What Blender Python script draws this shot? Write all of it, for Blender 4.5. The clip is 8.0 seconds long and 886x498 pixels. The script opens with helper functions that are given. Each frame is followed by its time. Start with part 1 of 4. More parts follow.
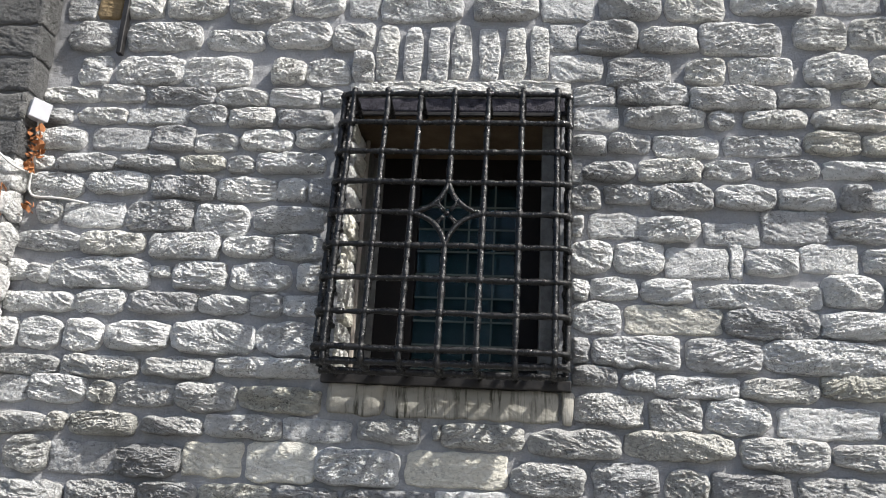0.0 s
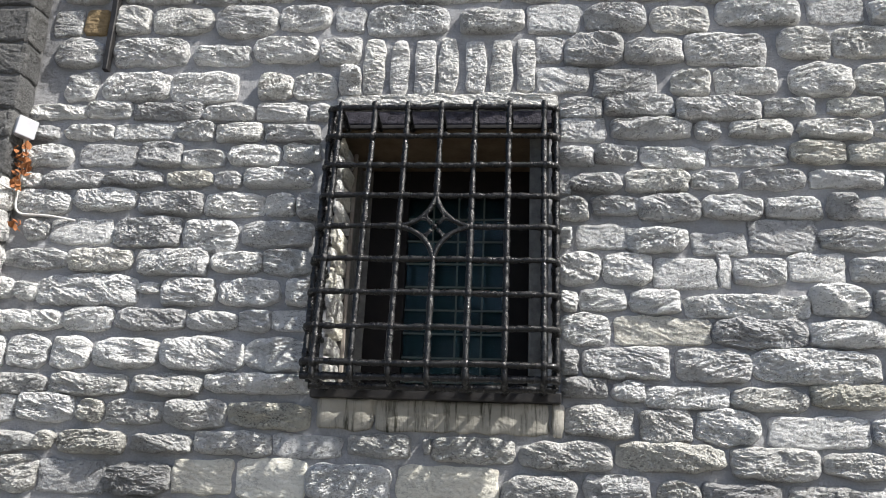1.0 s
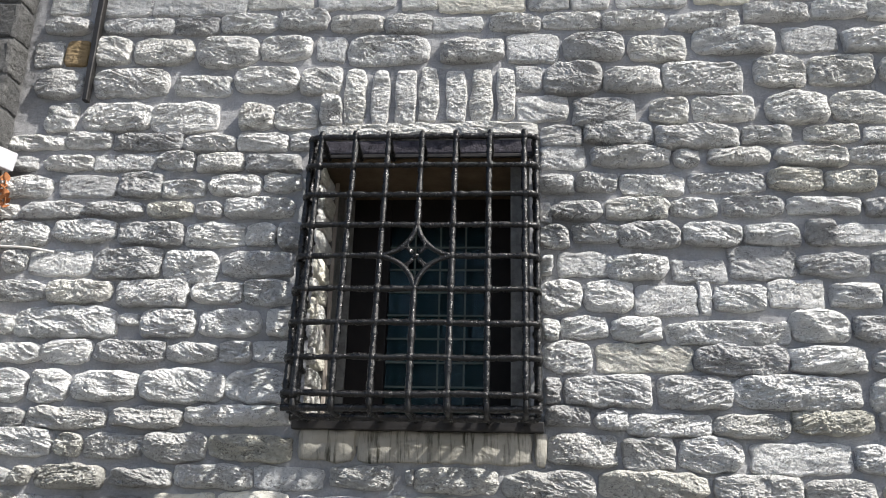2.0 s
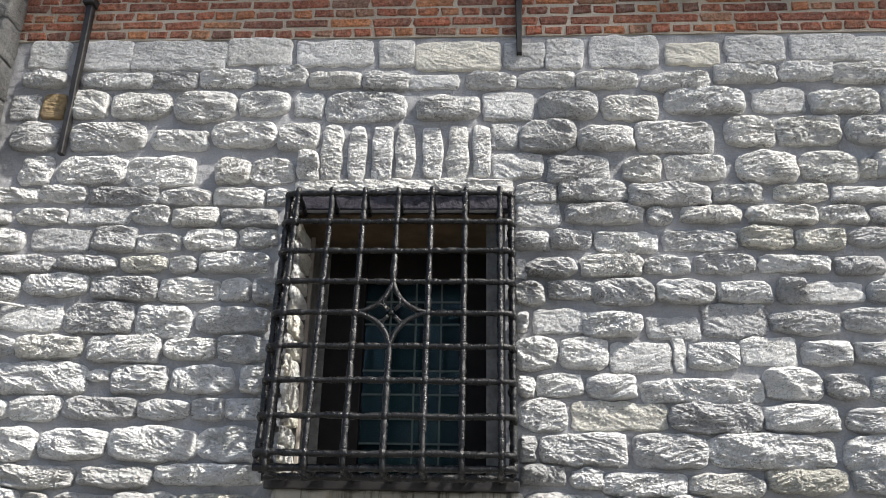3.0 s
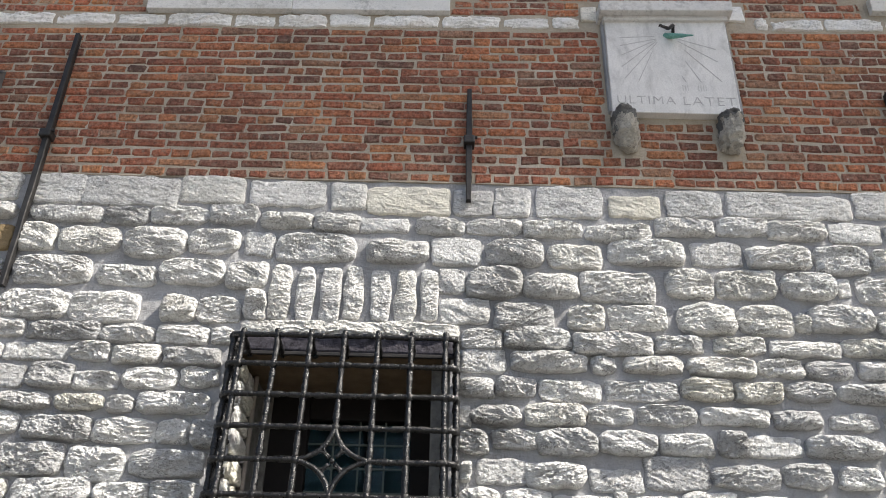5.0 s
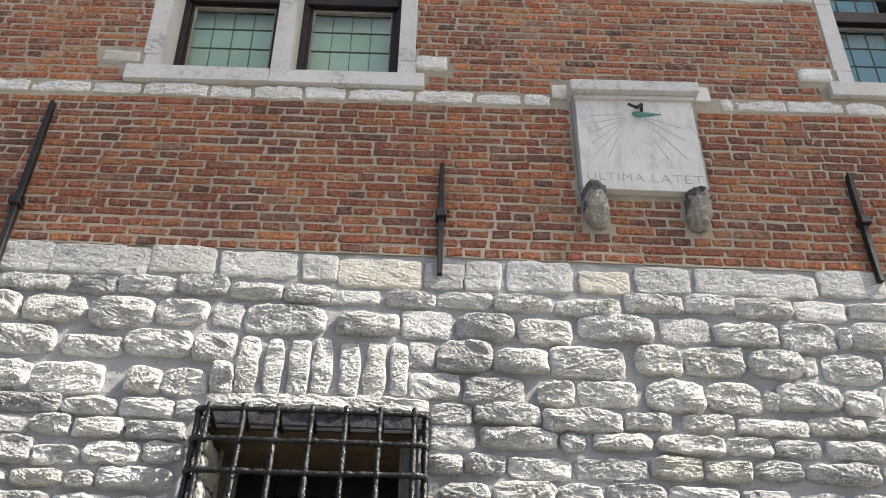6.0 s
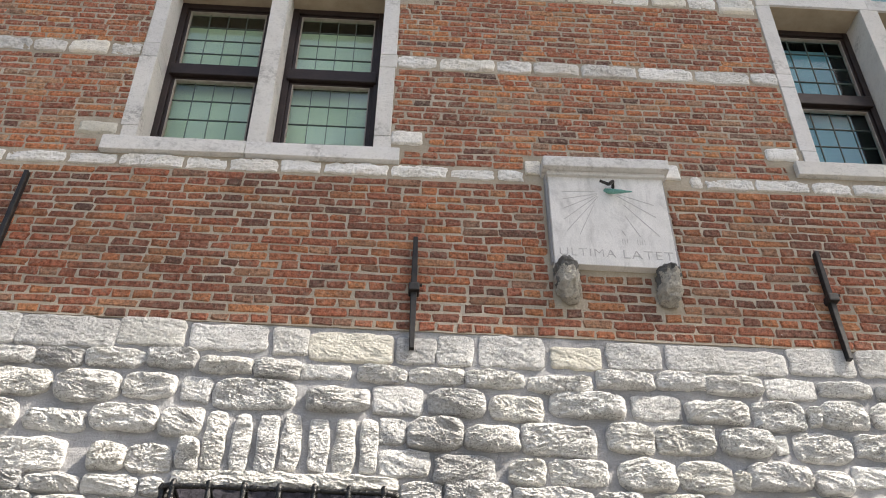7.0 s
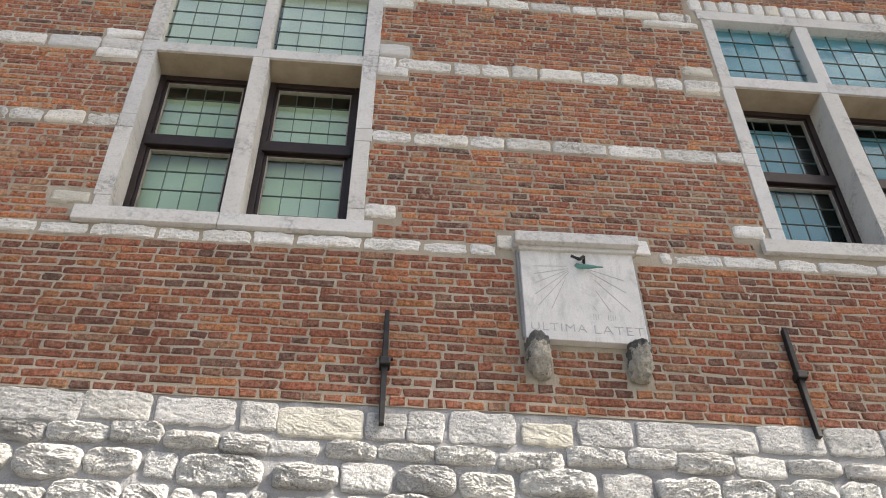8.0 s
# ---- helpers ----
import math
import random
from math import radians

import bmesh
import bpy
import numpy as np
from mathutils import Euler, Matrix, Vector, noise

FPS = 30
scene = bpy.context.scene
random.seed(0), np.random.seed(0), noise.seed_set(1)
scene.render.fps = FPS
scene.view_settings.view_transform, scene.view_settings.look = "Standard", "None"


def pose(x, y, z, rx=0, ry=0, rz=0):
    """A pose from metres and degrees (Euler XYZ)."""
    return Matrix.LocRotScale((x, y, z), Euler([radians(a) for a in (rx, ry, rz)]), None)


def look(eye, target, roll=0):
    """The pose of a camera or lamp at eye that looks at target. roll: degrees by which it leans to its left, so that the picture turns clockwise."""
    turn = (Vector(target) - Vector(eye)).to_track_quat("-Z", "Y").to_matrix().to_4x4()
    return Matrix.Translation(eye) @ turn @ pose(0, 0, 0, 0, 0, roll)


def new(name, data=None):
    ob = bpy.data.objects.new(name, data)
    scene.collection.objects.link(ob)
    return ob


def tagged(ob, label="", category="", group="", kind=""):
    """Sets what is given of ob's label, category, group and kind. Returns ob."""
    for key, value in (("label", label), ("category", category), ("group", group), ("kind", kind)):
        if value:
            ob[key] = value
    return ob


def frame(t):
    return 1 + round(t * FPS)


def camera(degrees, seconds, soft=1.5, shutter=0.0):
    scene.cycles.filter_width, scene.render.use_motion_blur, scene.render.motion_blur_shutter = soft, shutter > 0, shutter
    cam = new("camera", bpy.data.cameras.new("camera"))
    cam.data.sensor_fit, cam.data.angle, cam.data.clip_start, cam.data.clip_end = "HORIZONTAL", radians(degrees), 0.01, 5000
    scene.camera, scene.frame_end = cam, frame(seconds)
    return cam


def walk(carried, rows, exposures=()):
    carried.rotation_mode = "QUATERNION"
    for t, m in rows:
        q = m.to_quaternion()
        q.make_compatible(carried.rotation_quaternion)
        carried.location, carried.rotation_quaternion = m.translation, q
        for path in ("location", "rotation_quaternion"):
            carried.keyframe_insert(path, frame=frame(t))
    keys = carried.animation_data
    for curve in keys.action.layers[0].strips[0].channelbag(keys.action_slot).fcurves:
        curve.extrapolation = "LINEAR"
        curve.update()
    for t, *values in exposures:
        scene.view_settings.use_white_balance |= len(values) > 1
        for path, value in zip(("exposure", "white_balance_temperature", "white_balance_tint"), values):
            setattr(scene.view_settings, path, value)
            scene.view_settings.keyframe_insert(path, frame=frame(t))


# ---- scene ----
cam = camera(54.4, 8.0, soft=1.0)
PATH = [
    # seconds, x, y, z, yaw, pitch, roll
    (0.0, 0.0000, -4.2000, 1.6000, 6.417, 16.222, 3.154),
    (0.5, 0.0112, -4.2026, 1.6134, 6.296, 16.427, 2.717),
    (1.0, 0.0227, -4.2022, 1.6238, 5.971, 16.806, 2.316),
    (1.5, 0.0367, -4.2040, 1.6360, 5.594, 17.380, 1.912),
    (3.0, 0.0494, -4.2332, 1.7074, 3.463, 21.375, 1.302),
    (3.5, 0.0546, -4.2570, 1.7410, 2.673, 23.207, 1.340),
    (4.0, 0.0615, -4.2761, 1.7702, 1.884, 25.164, 1.435),
    (4.5, 0.0721, -4.2913, 1.7892, 1.110, 27.335, 1.525),
    (6.0, 0.0823, -4.3490, 1.8674, -1.875, 33.588, 1.193),
    (6.5, 0.0987, -4.3663, 1.8858, -2.682, 35.811, 1.050),
    (7.0, 0.1132, -4.3856, 1.9019, -3.565, 38.014, 0.782),
    (7.5, 0.1188, -4.4016, 1.9160, -4.692, 40.259, 0.409),
    (8.0, 0.1251, -4.4193, 1.9241, -5.762, 42.530, -0.047),
]
walk(cam, [(t, pose(x, y, z) @ pose(0, 0, 0, 90 + pitch, 0, yaw) @ pose(0, 0, 0, 0, 0, roll)) for t, x, y, z, yaw, pitch, roll in PATH],
     exposures=[(0.0, 0.72, 6200, 10), (3.0, 0.88, 6300, 10), (5.0, 1.06, 6500, 10), (8.0, 1.36, 6900, 11)])

# ---- sky and sun: a hazy sun stands high on the right and grazes the wall ----
SUN_TO = Vector((2.7, -1.28, 3.5)).normalized()
world = bpy.data.worlds.new("sky")
scene.world = world
world.use_nodes = True
sky = world.node_tree.nodes.new("ShaderNodeTexSky")
sky.sky_type = "NISHITA"
sky.sun_disc = False
sky.sun_elevation = math.asin(SUN_TO.z)
sky.sun_rotation = math.atan2(SUN_TO.x, SUN_TO.y)
sky.air_density, sky.dust_density = 1.0, 3.0
world.node_tree.links.new(sky.outputs[0], world.node_tree.nodes["Background"].inputs[0])
world.node_tree.nodes["Background"].inputs[1].default_value = 0.1
sun = new("sun", bpy.data.lights.new("sun", "SUN"))
sun.data.energy, sun.data.angle, sun.data.color = 5.0, radians(1.2), (1.0, 0.94, 0.85)
sun.matrix_basis = look(SUN_TO * 40, (0, 0, 0))


# ---- materials ----
class Nodes:
    """A small hand for writing node trees."""

    def __init__(self, name):
        self.mat = bpy.data.materials.new(name)
        self.mat.use_nodes = True
        self.t = self.mat.node_tree
        self.b = self.t.nodes["Principled BSDF"]
        self.pos = self.t.nodes.new("ShaderNodeNewGeometry").outputs["Position"]

    def node(self, kind, **put):
        n = self.t.nodes.new(kind)
        for k, v in put.items():
            self.plug(n.inputs[int(k[1:])] if k[0] == "i" and k[1:].isdigit() else n.inputs[k], v)
        return n

    def plug(self, socket, v):
        if isinstance(v, bpy.types.NodeSocket):
            self.t.links.new(v, socket)
        else:
            socket.default_value = v

    def scaled(self, x, y, z):
        n = self.node("ShaderNodeVectorMath", i0=self.pos, i1=(x, y, z))
        n.operation = "MULTIPLY"
        return n.outputs[0]

    def noise(self, scale, detail=5.0, rough=0.6, vec=None, warp=0.0):
        n = self.node("ShaderNodeTexNoise", Vector=vec or self.pos, Scale=scale, Detail=detail, Roughness=rough, Distortion=warp)
        return n.outputs["Fac"]

    def ramp(self, fac, *stops, mode="LINEAR"):
        n = self.node("ShaderNodeValToRGB", i0=fac)
        r = n.color_ramp
        r.interpolation = mode
        while len(r.elements) < len(stops):
            r.elements.new(0.5)
        for e, (p, c) in zip(r.elements, stops):
            e.position, e.color = p, (*c, 1.0) if isinstance(c, tuple) else (c, c, c, 1.0)
        return n.outputs[0]

    def mix(self, fac, a, b, how="MIX"):
        n = self.t.nodes.new("ShaderNodeMix")
        n.data_type, n.blend_type = "RGBA", how
        for k, v in ((0, fac), (6, a), (7, b)):
            self.plug(n.inputs[k], (*v, 1.0) if isinstance(v, tuple) and len(v) == 3 else v)
        return n.outputs[2]

    def math(self, how, a, b=0.0):
        n = self.node("ShaderNodeMath", i0=a, i1=b)
        n.operation = how
        return n.outputs[0]

    def damp(self):
        """Old dark damp patches: over the grille's corner, beside the pier and low under the grille."""
        total = None
        for at, size in (((0.45, 0.0, 3.85), 0.5), ((-2.72, 0.0, 4.1), 0.45), ((-1.9, 0.0, 1.7), 0.42), ((0.33, 0.0, 3.2), 0.3)):
            n = self.node("ShaderNodeVectorMath", i0=self.pos, i1=at)
            n.operation = "DISTANCE"
            v = self.math("SUBTRACT", 1.0, self.math("DIVIDE", n.outputs["Value"], size))
            v = self.math("MAXIMUM", v, 0.0)
            total = self.math("MAXIMUM", total, v) if total else v
        return self.math("MULTIPLY", self.ramp(self.math("MULTIPLY", total, self.noise(6, 6, 0.75, warp=0.6)), (0.1, 0.0), (0.45, 1.0)), 0.5)

    def any_random(self):
        """One number for each piece, be it an object or an island of a joined mesh."""
        a = self.t.nodes.new("ShaderNodeObjectInfo").outputs["Random"]
        b = self.t.nodes.new("ShaderNodeNewGeometry").outputs["Random Per Island"]
        return self.math("FRACT", self.math("ADD", a, b))

    def bump(self, height, strength, distance, under=None):
        n = self.node("ShaderNodeBump", Strength=strength, Distance=distance, Height=height)
        if under:
            self.t.links.new(under, n.inputs["Normal"])
        return n.outputs[0]

    def done(self, colour, rough, normal=None, metal=0.0, spec=0.3):
        self.plug(self.b.inputs["Base Color"], (*colour, 1.0) if isinstance(colour, tuple) else colour)
        self.plug(self.b.inputs["Roughness"], rough)
        self.b.inputs["Metallic"].default_value = metal
        self.b.inputs["Specular IOR Level"].default_value = spec
        if normal:
            self.t.links.new(normal, self.b.inputs["Normal"])
        return self.mat


def limestone(name, tones, stain=0.5, relief=1.0, grain=1.0):
    """Weathered limestone: a tone for each block, pale crust, grey-black lichen and fine fractures."""
    n = Nodes(name)
    base = n.ramp(n.any_random(), *tones)
    cloud = n.noise(3.2, 4)
    base = n.mix(0.5, base, n.ramp(cloud, (0.3, 0.86), (0.7, 1.08)), "MULTIPLY")
    fine = n.noise(55 * grain, 7, 0.7)
    base = n.mix(0.65 * min(1.0, relief + 0.05), base, n.ramp(fine, (0.34, 0.62), (0.47, 1.2)), "MULTIPLY")
    lichen = n.math("MULTIPLY", n.ramp(n.noise(1.7, 5, 0.65, warp=0.6), (0.5, 0.0), (0.72, 1.0)), n.ramp(n.noise(34, 5, 0.75), (0.45, 0.0), (0.6, 1.0)))
    base = n.mix(n.math("MULTIPLY", lichen, stain), base, (0.07, 0.07, 0.065))
    base = n.mix(n.damp(), base, (0.1, 0.1, 0.1))
    crack = n.noise(1.0, 7, 0.74, vec=n.scaled(15, 15, 40), warp=1.1)
    split = n.ramp(n.noise(1.0, 5, 0.6, vec=n.scaled(9, 9, 34), warp=1.6), (0.47, 0.0), (0.5, 1.0), (0.53, 0.55))
    pits = n.ramp(n.noise(75, 4, 0.6), (0.3, 0.0), (0.4, 1.0))
    vein = n.ramp(n.noise(1.0, 5, 0.62, vec=n.scaled(11, 11, 30), warp=1.2), (0.483, 0.0), (0.497, 1.0), (0.503, 1.0), (0.517, 0.0))
    vein = n.math("MULTIPLY", vein, n.ramp(n.noise(5, 3, 0.6), (0.45, 0.0), (0.55, 1.0)))
    base = n.mix(n.math("MULTIPLY", n.ramp(crack, (0.28, 1.0), (0.38, 0.0)), 0.75 * min(1.0, relief)), base, (0.09, 0.088, 0.082))
    base = n.mix(n.math("MULTIPLY", vein, 0.8 * min(1.0, relief)), base, (0.06, 0.058, 0.054))
    base = n.mix(n.math("MULTIPLY", n.math("SUBTRACT", 1.0, pits), 0.6 * min(1.0, relief)), base, (0.12, 0.118, 0.11))
    h = n.bump(crack, 0.8 * min(1.0, relief), 0.04)
    h = n.bump(split, 0.7 * relief, 0.016, h)
    h = n.bump(pits, 0.5 * relief, 0.006, h)
    h = n.bump(fine, 0.9 * relief, 0.013, h)
    return n.done(base, 0.92, h, spec=0.15)


STONE = limestone("rubble_limestone", ((0.0, (0.46, 0.46, 0.46)), (0.25, (0.64, 0.64, 0.635)), (0.55, (0.73, 0.73, 0.72)), (0.93, (0.8, 0.795, 0.775)), (1.0, (0.68, 0.66, 0.59))), 0.75)
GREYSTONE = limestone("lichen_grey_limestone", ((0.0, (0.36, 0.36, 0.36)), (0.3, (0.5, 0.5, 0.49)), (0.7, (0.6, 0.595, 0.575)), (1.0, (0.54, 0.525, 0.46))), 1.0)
PALE = limestone("pale_limestone", ((0.0, (0.58, 0.577, 0.565)), (0.5, (0.72, 0.715, 0.7)), (1.0, (0.67, 0.66, 0.625))), 0.7, 0.9)
DRESSED = limestone("dressed_limestone", ((0.0, (0.58, 0.575, 0.56)), (0.5, (0.68, 0.67, 0.65)), (1.0, (0.63, 0.615, 0.58))), 0.8, 0.35)
BANDSTONE = limestone("string_course_limestone", ((0.0, (0.7, 0.69, 0.66)), (0.3, (0.82, 0.81, 0.78)), (0.8, (0.88, 0.87, 0.84)), (1.0, (0.78, 0.74, 0.65))), 0.55, 0.55)
YELLOW = limestone("yellow_limestone", ((0.0, (0.62, 0.595, 0.515)), (1.0, (0.7, 0.68, 0.61))), 0.4, 0.6)
BROWN = limestone("brown_stone", ((0.0, (0.26, 0.19, 0.1)), (1.0, (0.3, 0.22, 0.12))), 0.3, 0.5)
DARKSTONE = limestone("grey_pier_stone", ((0.0, (0.11, 0.11, 0.11)), (0.5, (0.155, 0.155, 0.153)), (1.0, (0.2, 0.198, 0.19))), 1.0, 1.0)


def slab_stone():
    """Rubbed pale slab with grey runs of washed-down soot."""
    n = Nodes("smooth_pale_slab")
    c = n.ramp(n.noise(3.5, 5, 0.6), (0.3, (0.58, 0.575, 0.56)), (0.7, (0.72, 0.71, 0.69)))
    c = n.mix(0.5, c, n.ramp(n.noise(120, 5, 0.7), (0.35, 0.75), (0.6, 1.12)), "MULTIPLY")
    run = n.math("MULTIPLY", n.ramp(n.noise(1.0, 5, 0.7, vec=n.scaled(9, 1, 2.2), warp=0.7), (0.47, 0.0), (0.68, 1.0)), n.ramp(n.noise(22, 5, 0.7), (0.35, 0.3), (0.6, 1.0)))
    c = n.mix(n.math("MULTIPLY", run, 0.55), c, (0.25, 0.25, 0.25))
    return n.done(c, 0.85, n.bump(n.noise(90, 5, 0.7), 0.25, 0.004), spec=0.2)


SLAB = slab_stone()


def mortar(name, a, b):
    n = Nodes(name)
    c = n.ramp(n.noise(2.6, 5, 0.6), (0.3, a), (0.7, b))
    c = n.mix(0.45, c, n.ramp(n.noise(90, 5, 0.7), (0.3, 0.6), (0.65, 1.05)), "MULTIPLY")
    c = n.mix(n.damp(), c, (0.11, 0.11, 0.11))
    c = n.mix(n.ramp(n.noise(7, 6, 0.75, warp=0.5), (0.58, 0.0), (0.75, 0.55)), c, (0.1, 0.1, 0.095))
    h = n.bump(n.noise(14, 6, 0.7), 0.7, 0.02)
    return n.done(c, 0.95, n.bump(n.noise(95, 5, 0.75), 0.8, 0.009, h), spec=0.1)


MORTAR = mortar("grey_lime_mortar", (0.3, 0.3, 0.305), (0.43, 0.43, 0.435))
PIERMORTAR = mortar("dark_pier_mortar", (0.12, 0.12, 0.12), (0.2, 0.2, 0.195))
BRICKMORTAR = mortar("pale_brick_mortar", (0.33, 0.285, 0.22), (0.56, 0.5, 0.41))


def brick_paint(name, dark, grime, smear):
    """Handmade brick: reds, browns and oranges, one tone for each; dark mutes them all, grime lays soot over patches, smear rubs mortar over the faces."""
    n = Nodes(name)
    r = n.any_random()
    c = n.ramp(r, (0.0, (0.1, 0.08, 0.075)), (0.05, (0.2, 0.09, 0.07)), (0.2, (0.33, 0.12, 0.08)), (0.4, (0.46, 0.14, 0.075)), (0.58, (0.36, 0.15, 0.1)),
               (0.74, (0.54, 0.19, 0.085)), (0.88, (0.6, 0.26, 0.11)), (0.95, (0.48, 0.28, 0.17)), (1.0, (0.24, 0.16, 0.13)))
    c = n.mix(0.18, c, (0.36, 0.2, 0.135))
    c = n.mix(dark, c, (0.2, 0.085, 0.055))
    c = n.mix(0.85, c, n.ramp(n.noise(42, 6, 0.75), (0.36, 0.38), (0.62, 1.45)), "MULTIPLY")
    c = n.mix(0.5, c, n.ramp(n.noise(4.5, 5, 0.7), (0.35, 0.75), (0.65, 1.25)), "MULTIPLY")
    c = n.mix(n.ramp(n.noise(1.3, 5, 0.65), (0.48, 0.0), (0.68, grime)), c, (0.1, 0.065, 0.055))
    c = n.mix(n.ramp(n.noise(30, 6, 0.75, warp=0.4), (0.5, 0.0), (0.66, smear)), c, (0.44, 0.37, 0.29))
    c = n.mix(n.ramp(n.noise(9, 4, 0.6, warp=0.8), (0.72, 0.0), (0.745, 0.9)), c, (0.66, 0.62, 0.56))
    h = n.bump(n.noise(28, 6, 0.75), 1.0, 0.024)
    return n.done(c, 0.9, n.bump(n.noise(160, 3, 0.7), 0.35, 0.003, h), spec=0.15)


BRICK = brick_paint("orange_red_brick", 0.0, 0.3, 0.8)
OLDBRICK = brick_paint("old_brown_red_brick", 0.34, 0.75, 0.35)


def plain(name, a, b, scale, rough, metal=0.0, bump=0.2, spec=0.4, fine=90):
    n = Nodes(name)
    c = n.ramp(n.noise(scale, 6, 0.7), (0.32, a), (0.68, b))
    h = n.bump(n.noise(fine, 5, 0.7), bump, 0.004)
    h = n.bump(n.noise(scale * 2, 3, 0.6), bump, 0.006, h)
    return n.done(c, rough, h, metal, spec)




def forged_iron():
    """Black wrought iron: scaly, dull in patches and rubbed to a sheen in others."""
    n = Nodes("black_wrought_iron")
    c = n.ramp(n.noise(45, 6, 0.7), (0.35, (0.002, 0.002, 0.002)), (0.62, (0.006, 0.006, 0.0065)), (0.75, (0.022, 0.021, 0.021)))
    h = n.bump(n.noise(150, 5, 0.75), 0.5, 0.003)
    h = n.bump(n.noise(55, 4, 0.7), 0.7, 0.008, h)
    return n.done(c, n.ramp(n.noise(38, 5, 0.7), (0.38, 0.5), (0.6, 0.2)), h, 0.0, 0.44)


IRON = forged_iron()
RUSTIRON = plain("blackened_iron_strap", (0.012, 0.012, 0.013), (0.035, 0.032, 0.03), 14, 0.55, 0.2, 0.4)
FRAMEWOOD = plain("dark_brown_paint", (0.014, 0.009, 0.008), (0.032, 0.019, 0.016), 9, 0.5, 0, 0.25)
# about half the value of FRAMEWOOD, for the grilled window's frame
BLACKWOOD = plain("near_black_wood", (0.007, 0.006, 0.006), (0.015, 0.012, 0.011), 9, 0.6, 0, 0.25, 0.2)
BEADING = plain("weathered_putty_bead", (0.24, 0.21, 0.18), (0.38, 0.34, 0.3), 20, 0.8)
LEAD = plain("lead_came", (0.08, 0.105, 0.09), (0.13, 0.155, 0.14), 40, 0.6, 0.2)
SOFFIT = plain("tan_plaster_soffit", (0.3, 0.24, 0.17), (0.42, 0.35, 0.26), 4, 0.9, 0, 0.25, 0.2)
DARKSOFFIT = plain("dark_brown_boards", (0.09, 0.065, 0.042), (0.17, 0.125, 0.08), 5, 0.9, 0, 0.4, 0.2)
# grey plaster, toned down so the colour carries the recess's shade
JAMBPLASTER = plain("shade_grey_plaster_jamb", (0.11, 0.108, 0.1), (0.24, 0.235, 0.22), 14, 0.9, 0, 0.5, 0.2)
BEAM = plain("dark_stained_lintel", (0.012, 0.011, 0.014), (0.07, 0.065, 0.078), 40, 0.8, 0, 0.9, 0.2)
PLASTIC = plain("grey_white_plastic", (0.4, 0.4, 0.42), (0.48, 0.48, 0.5), 6, 0.45, 0, 0.05)
CABLE = plain("white_cable_sheath", (0.5, 0.49, 0.47), (0.62, 0.61, 0.58), 20, 0.5)
DRYLEAF = plain("dry_orange_leaf", (0.2, 0.07, 0.025), (0.4, 0.17, 0.06), 60, 0.8)
VERDIGRIS = plain("green_copper", (0.1, 0.26, 0.22), (0.2, 0.42, 0.36), 60, 0.7, 0.1)
GROOVE = plain("weathered_groove", (0.34, 0.335, 0.325), (0.5, 0.495, 0.48), 30, 0.95)
UNLIT = plain("unlit_room_black", (0.012, 0.012, 0.013), (0.02, 0.02, 0.022), 2, 0.95)
GROUND = plain("street_setts", (0.1, 0.097, 0.092), (0.18, 0.175, 0.165), 5, 0.9, 0, 0.5, 0.2)
HEADSTONE = limestone("blackened_carved_stone", ((0.0, (0.5, 0.475, 0.42)), (1.0, (0.54, 0.51, 0.45))), 1.0, 1.2)


def glass(name, tint, base=0.03, graze=0.4, gloss=0.03):
    n = Nodes(name)
    clear = n.node("ShaderNodeBsdfTransparent", Color=(*tint, 1.0))
    wave = n.bump(n.noise(7, 2, 0.5), 0.08, 0.02)
    shine = n.node("ShaderNodeBsdfGlossy", Color=(0.95, 0.97, 0.97, 1.0), Roughness=gloss, Normal=wave)
    edge = n.node("ShaderNodeLayerWeight", Blend=0.5, Normal=wave).outputs["Facing"]
    edge = n.math("ADD", n.math("MULTIPLY", n.math("POWER", edge, 3.0), graze), n.math("MULTIPLY", n.math("ADD", n.any_random(), 0.4), base))
    both = n.node("ShaderNodeMixShader", i0=edge, i1=clear.outputs[0], i2=shine.outputs[0])
    n.t.links.new(both.outputs[0], n.t.nodes["Material Output"].inputs["Surface"])
    return n.mat


GREENGLASS = glass("pale_green_glass", (0.93, 0.985, 0.94), 0.05)
SKYGLASS = glass("sky_reflecting_glass", (0.94, 0.98, 0.95), 0.06, 0.3)
BLUEGLASS = glass("blue_green_glass", (0.84, 0.95, 0.97), 0.012, 0.12)
DARKGLASS = glass("dark_teal_glass", (0.7, 0.86, 0.88), 0.01, 0.06)


def cloth(name, a, b):
    n = Nodes(name)
    c = n.ramp(n.noise(1.8, 3, 0.5), (0.3, a), (0.7, b))
    return n.done(c, 0.95, n.bump(n.noise(300, 2), 0.1, 0.001), spec=0.1)


GREENBLIND = cloth("pale_green_blind", (0.52, 0.6, 0.47), (0.66, 0.72, 0.6))
BLUEBLIND = cloth("blue_grey_blind", (0.15, 0.29, 0.34), (0.23, 0.38, 0.43))
# pale cloth tone puts the upper lights' sky reflection into the colour
SKYTONEBLIND = cloth("sky_reflection_pale_blind", (0.55, 0.6, 0.55), (0.68, 0.72, 0.66))
SHADESHEET = cloth("shade_teal_sheet", (0.022, 0.036, 0.04), (0.036, 0.055, 0.06))


# ---- builders ----
def mesh_of(name, bm, material, smooth=False):
    me = bpy.data.meshes.new(name)
    bm.normal_update()
    bm.to_mesh(me)
    bm.free()
    me.materials.append(material)
    if smooth:
        me.polygons.foreach_set("use_smooth", [True] * len(me.polygons))
    return me


def part(name, bm, material, parent, label="", smooth=False):
    ob = new(name, mesh_of(name, bm, material, smooth))
    ob.parent = parent
    return tagged(ob, label)


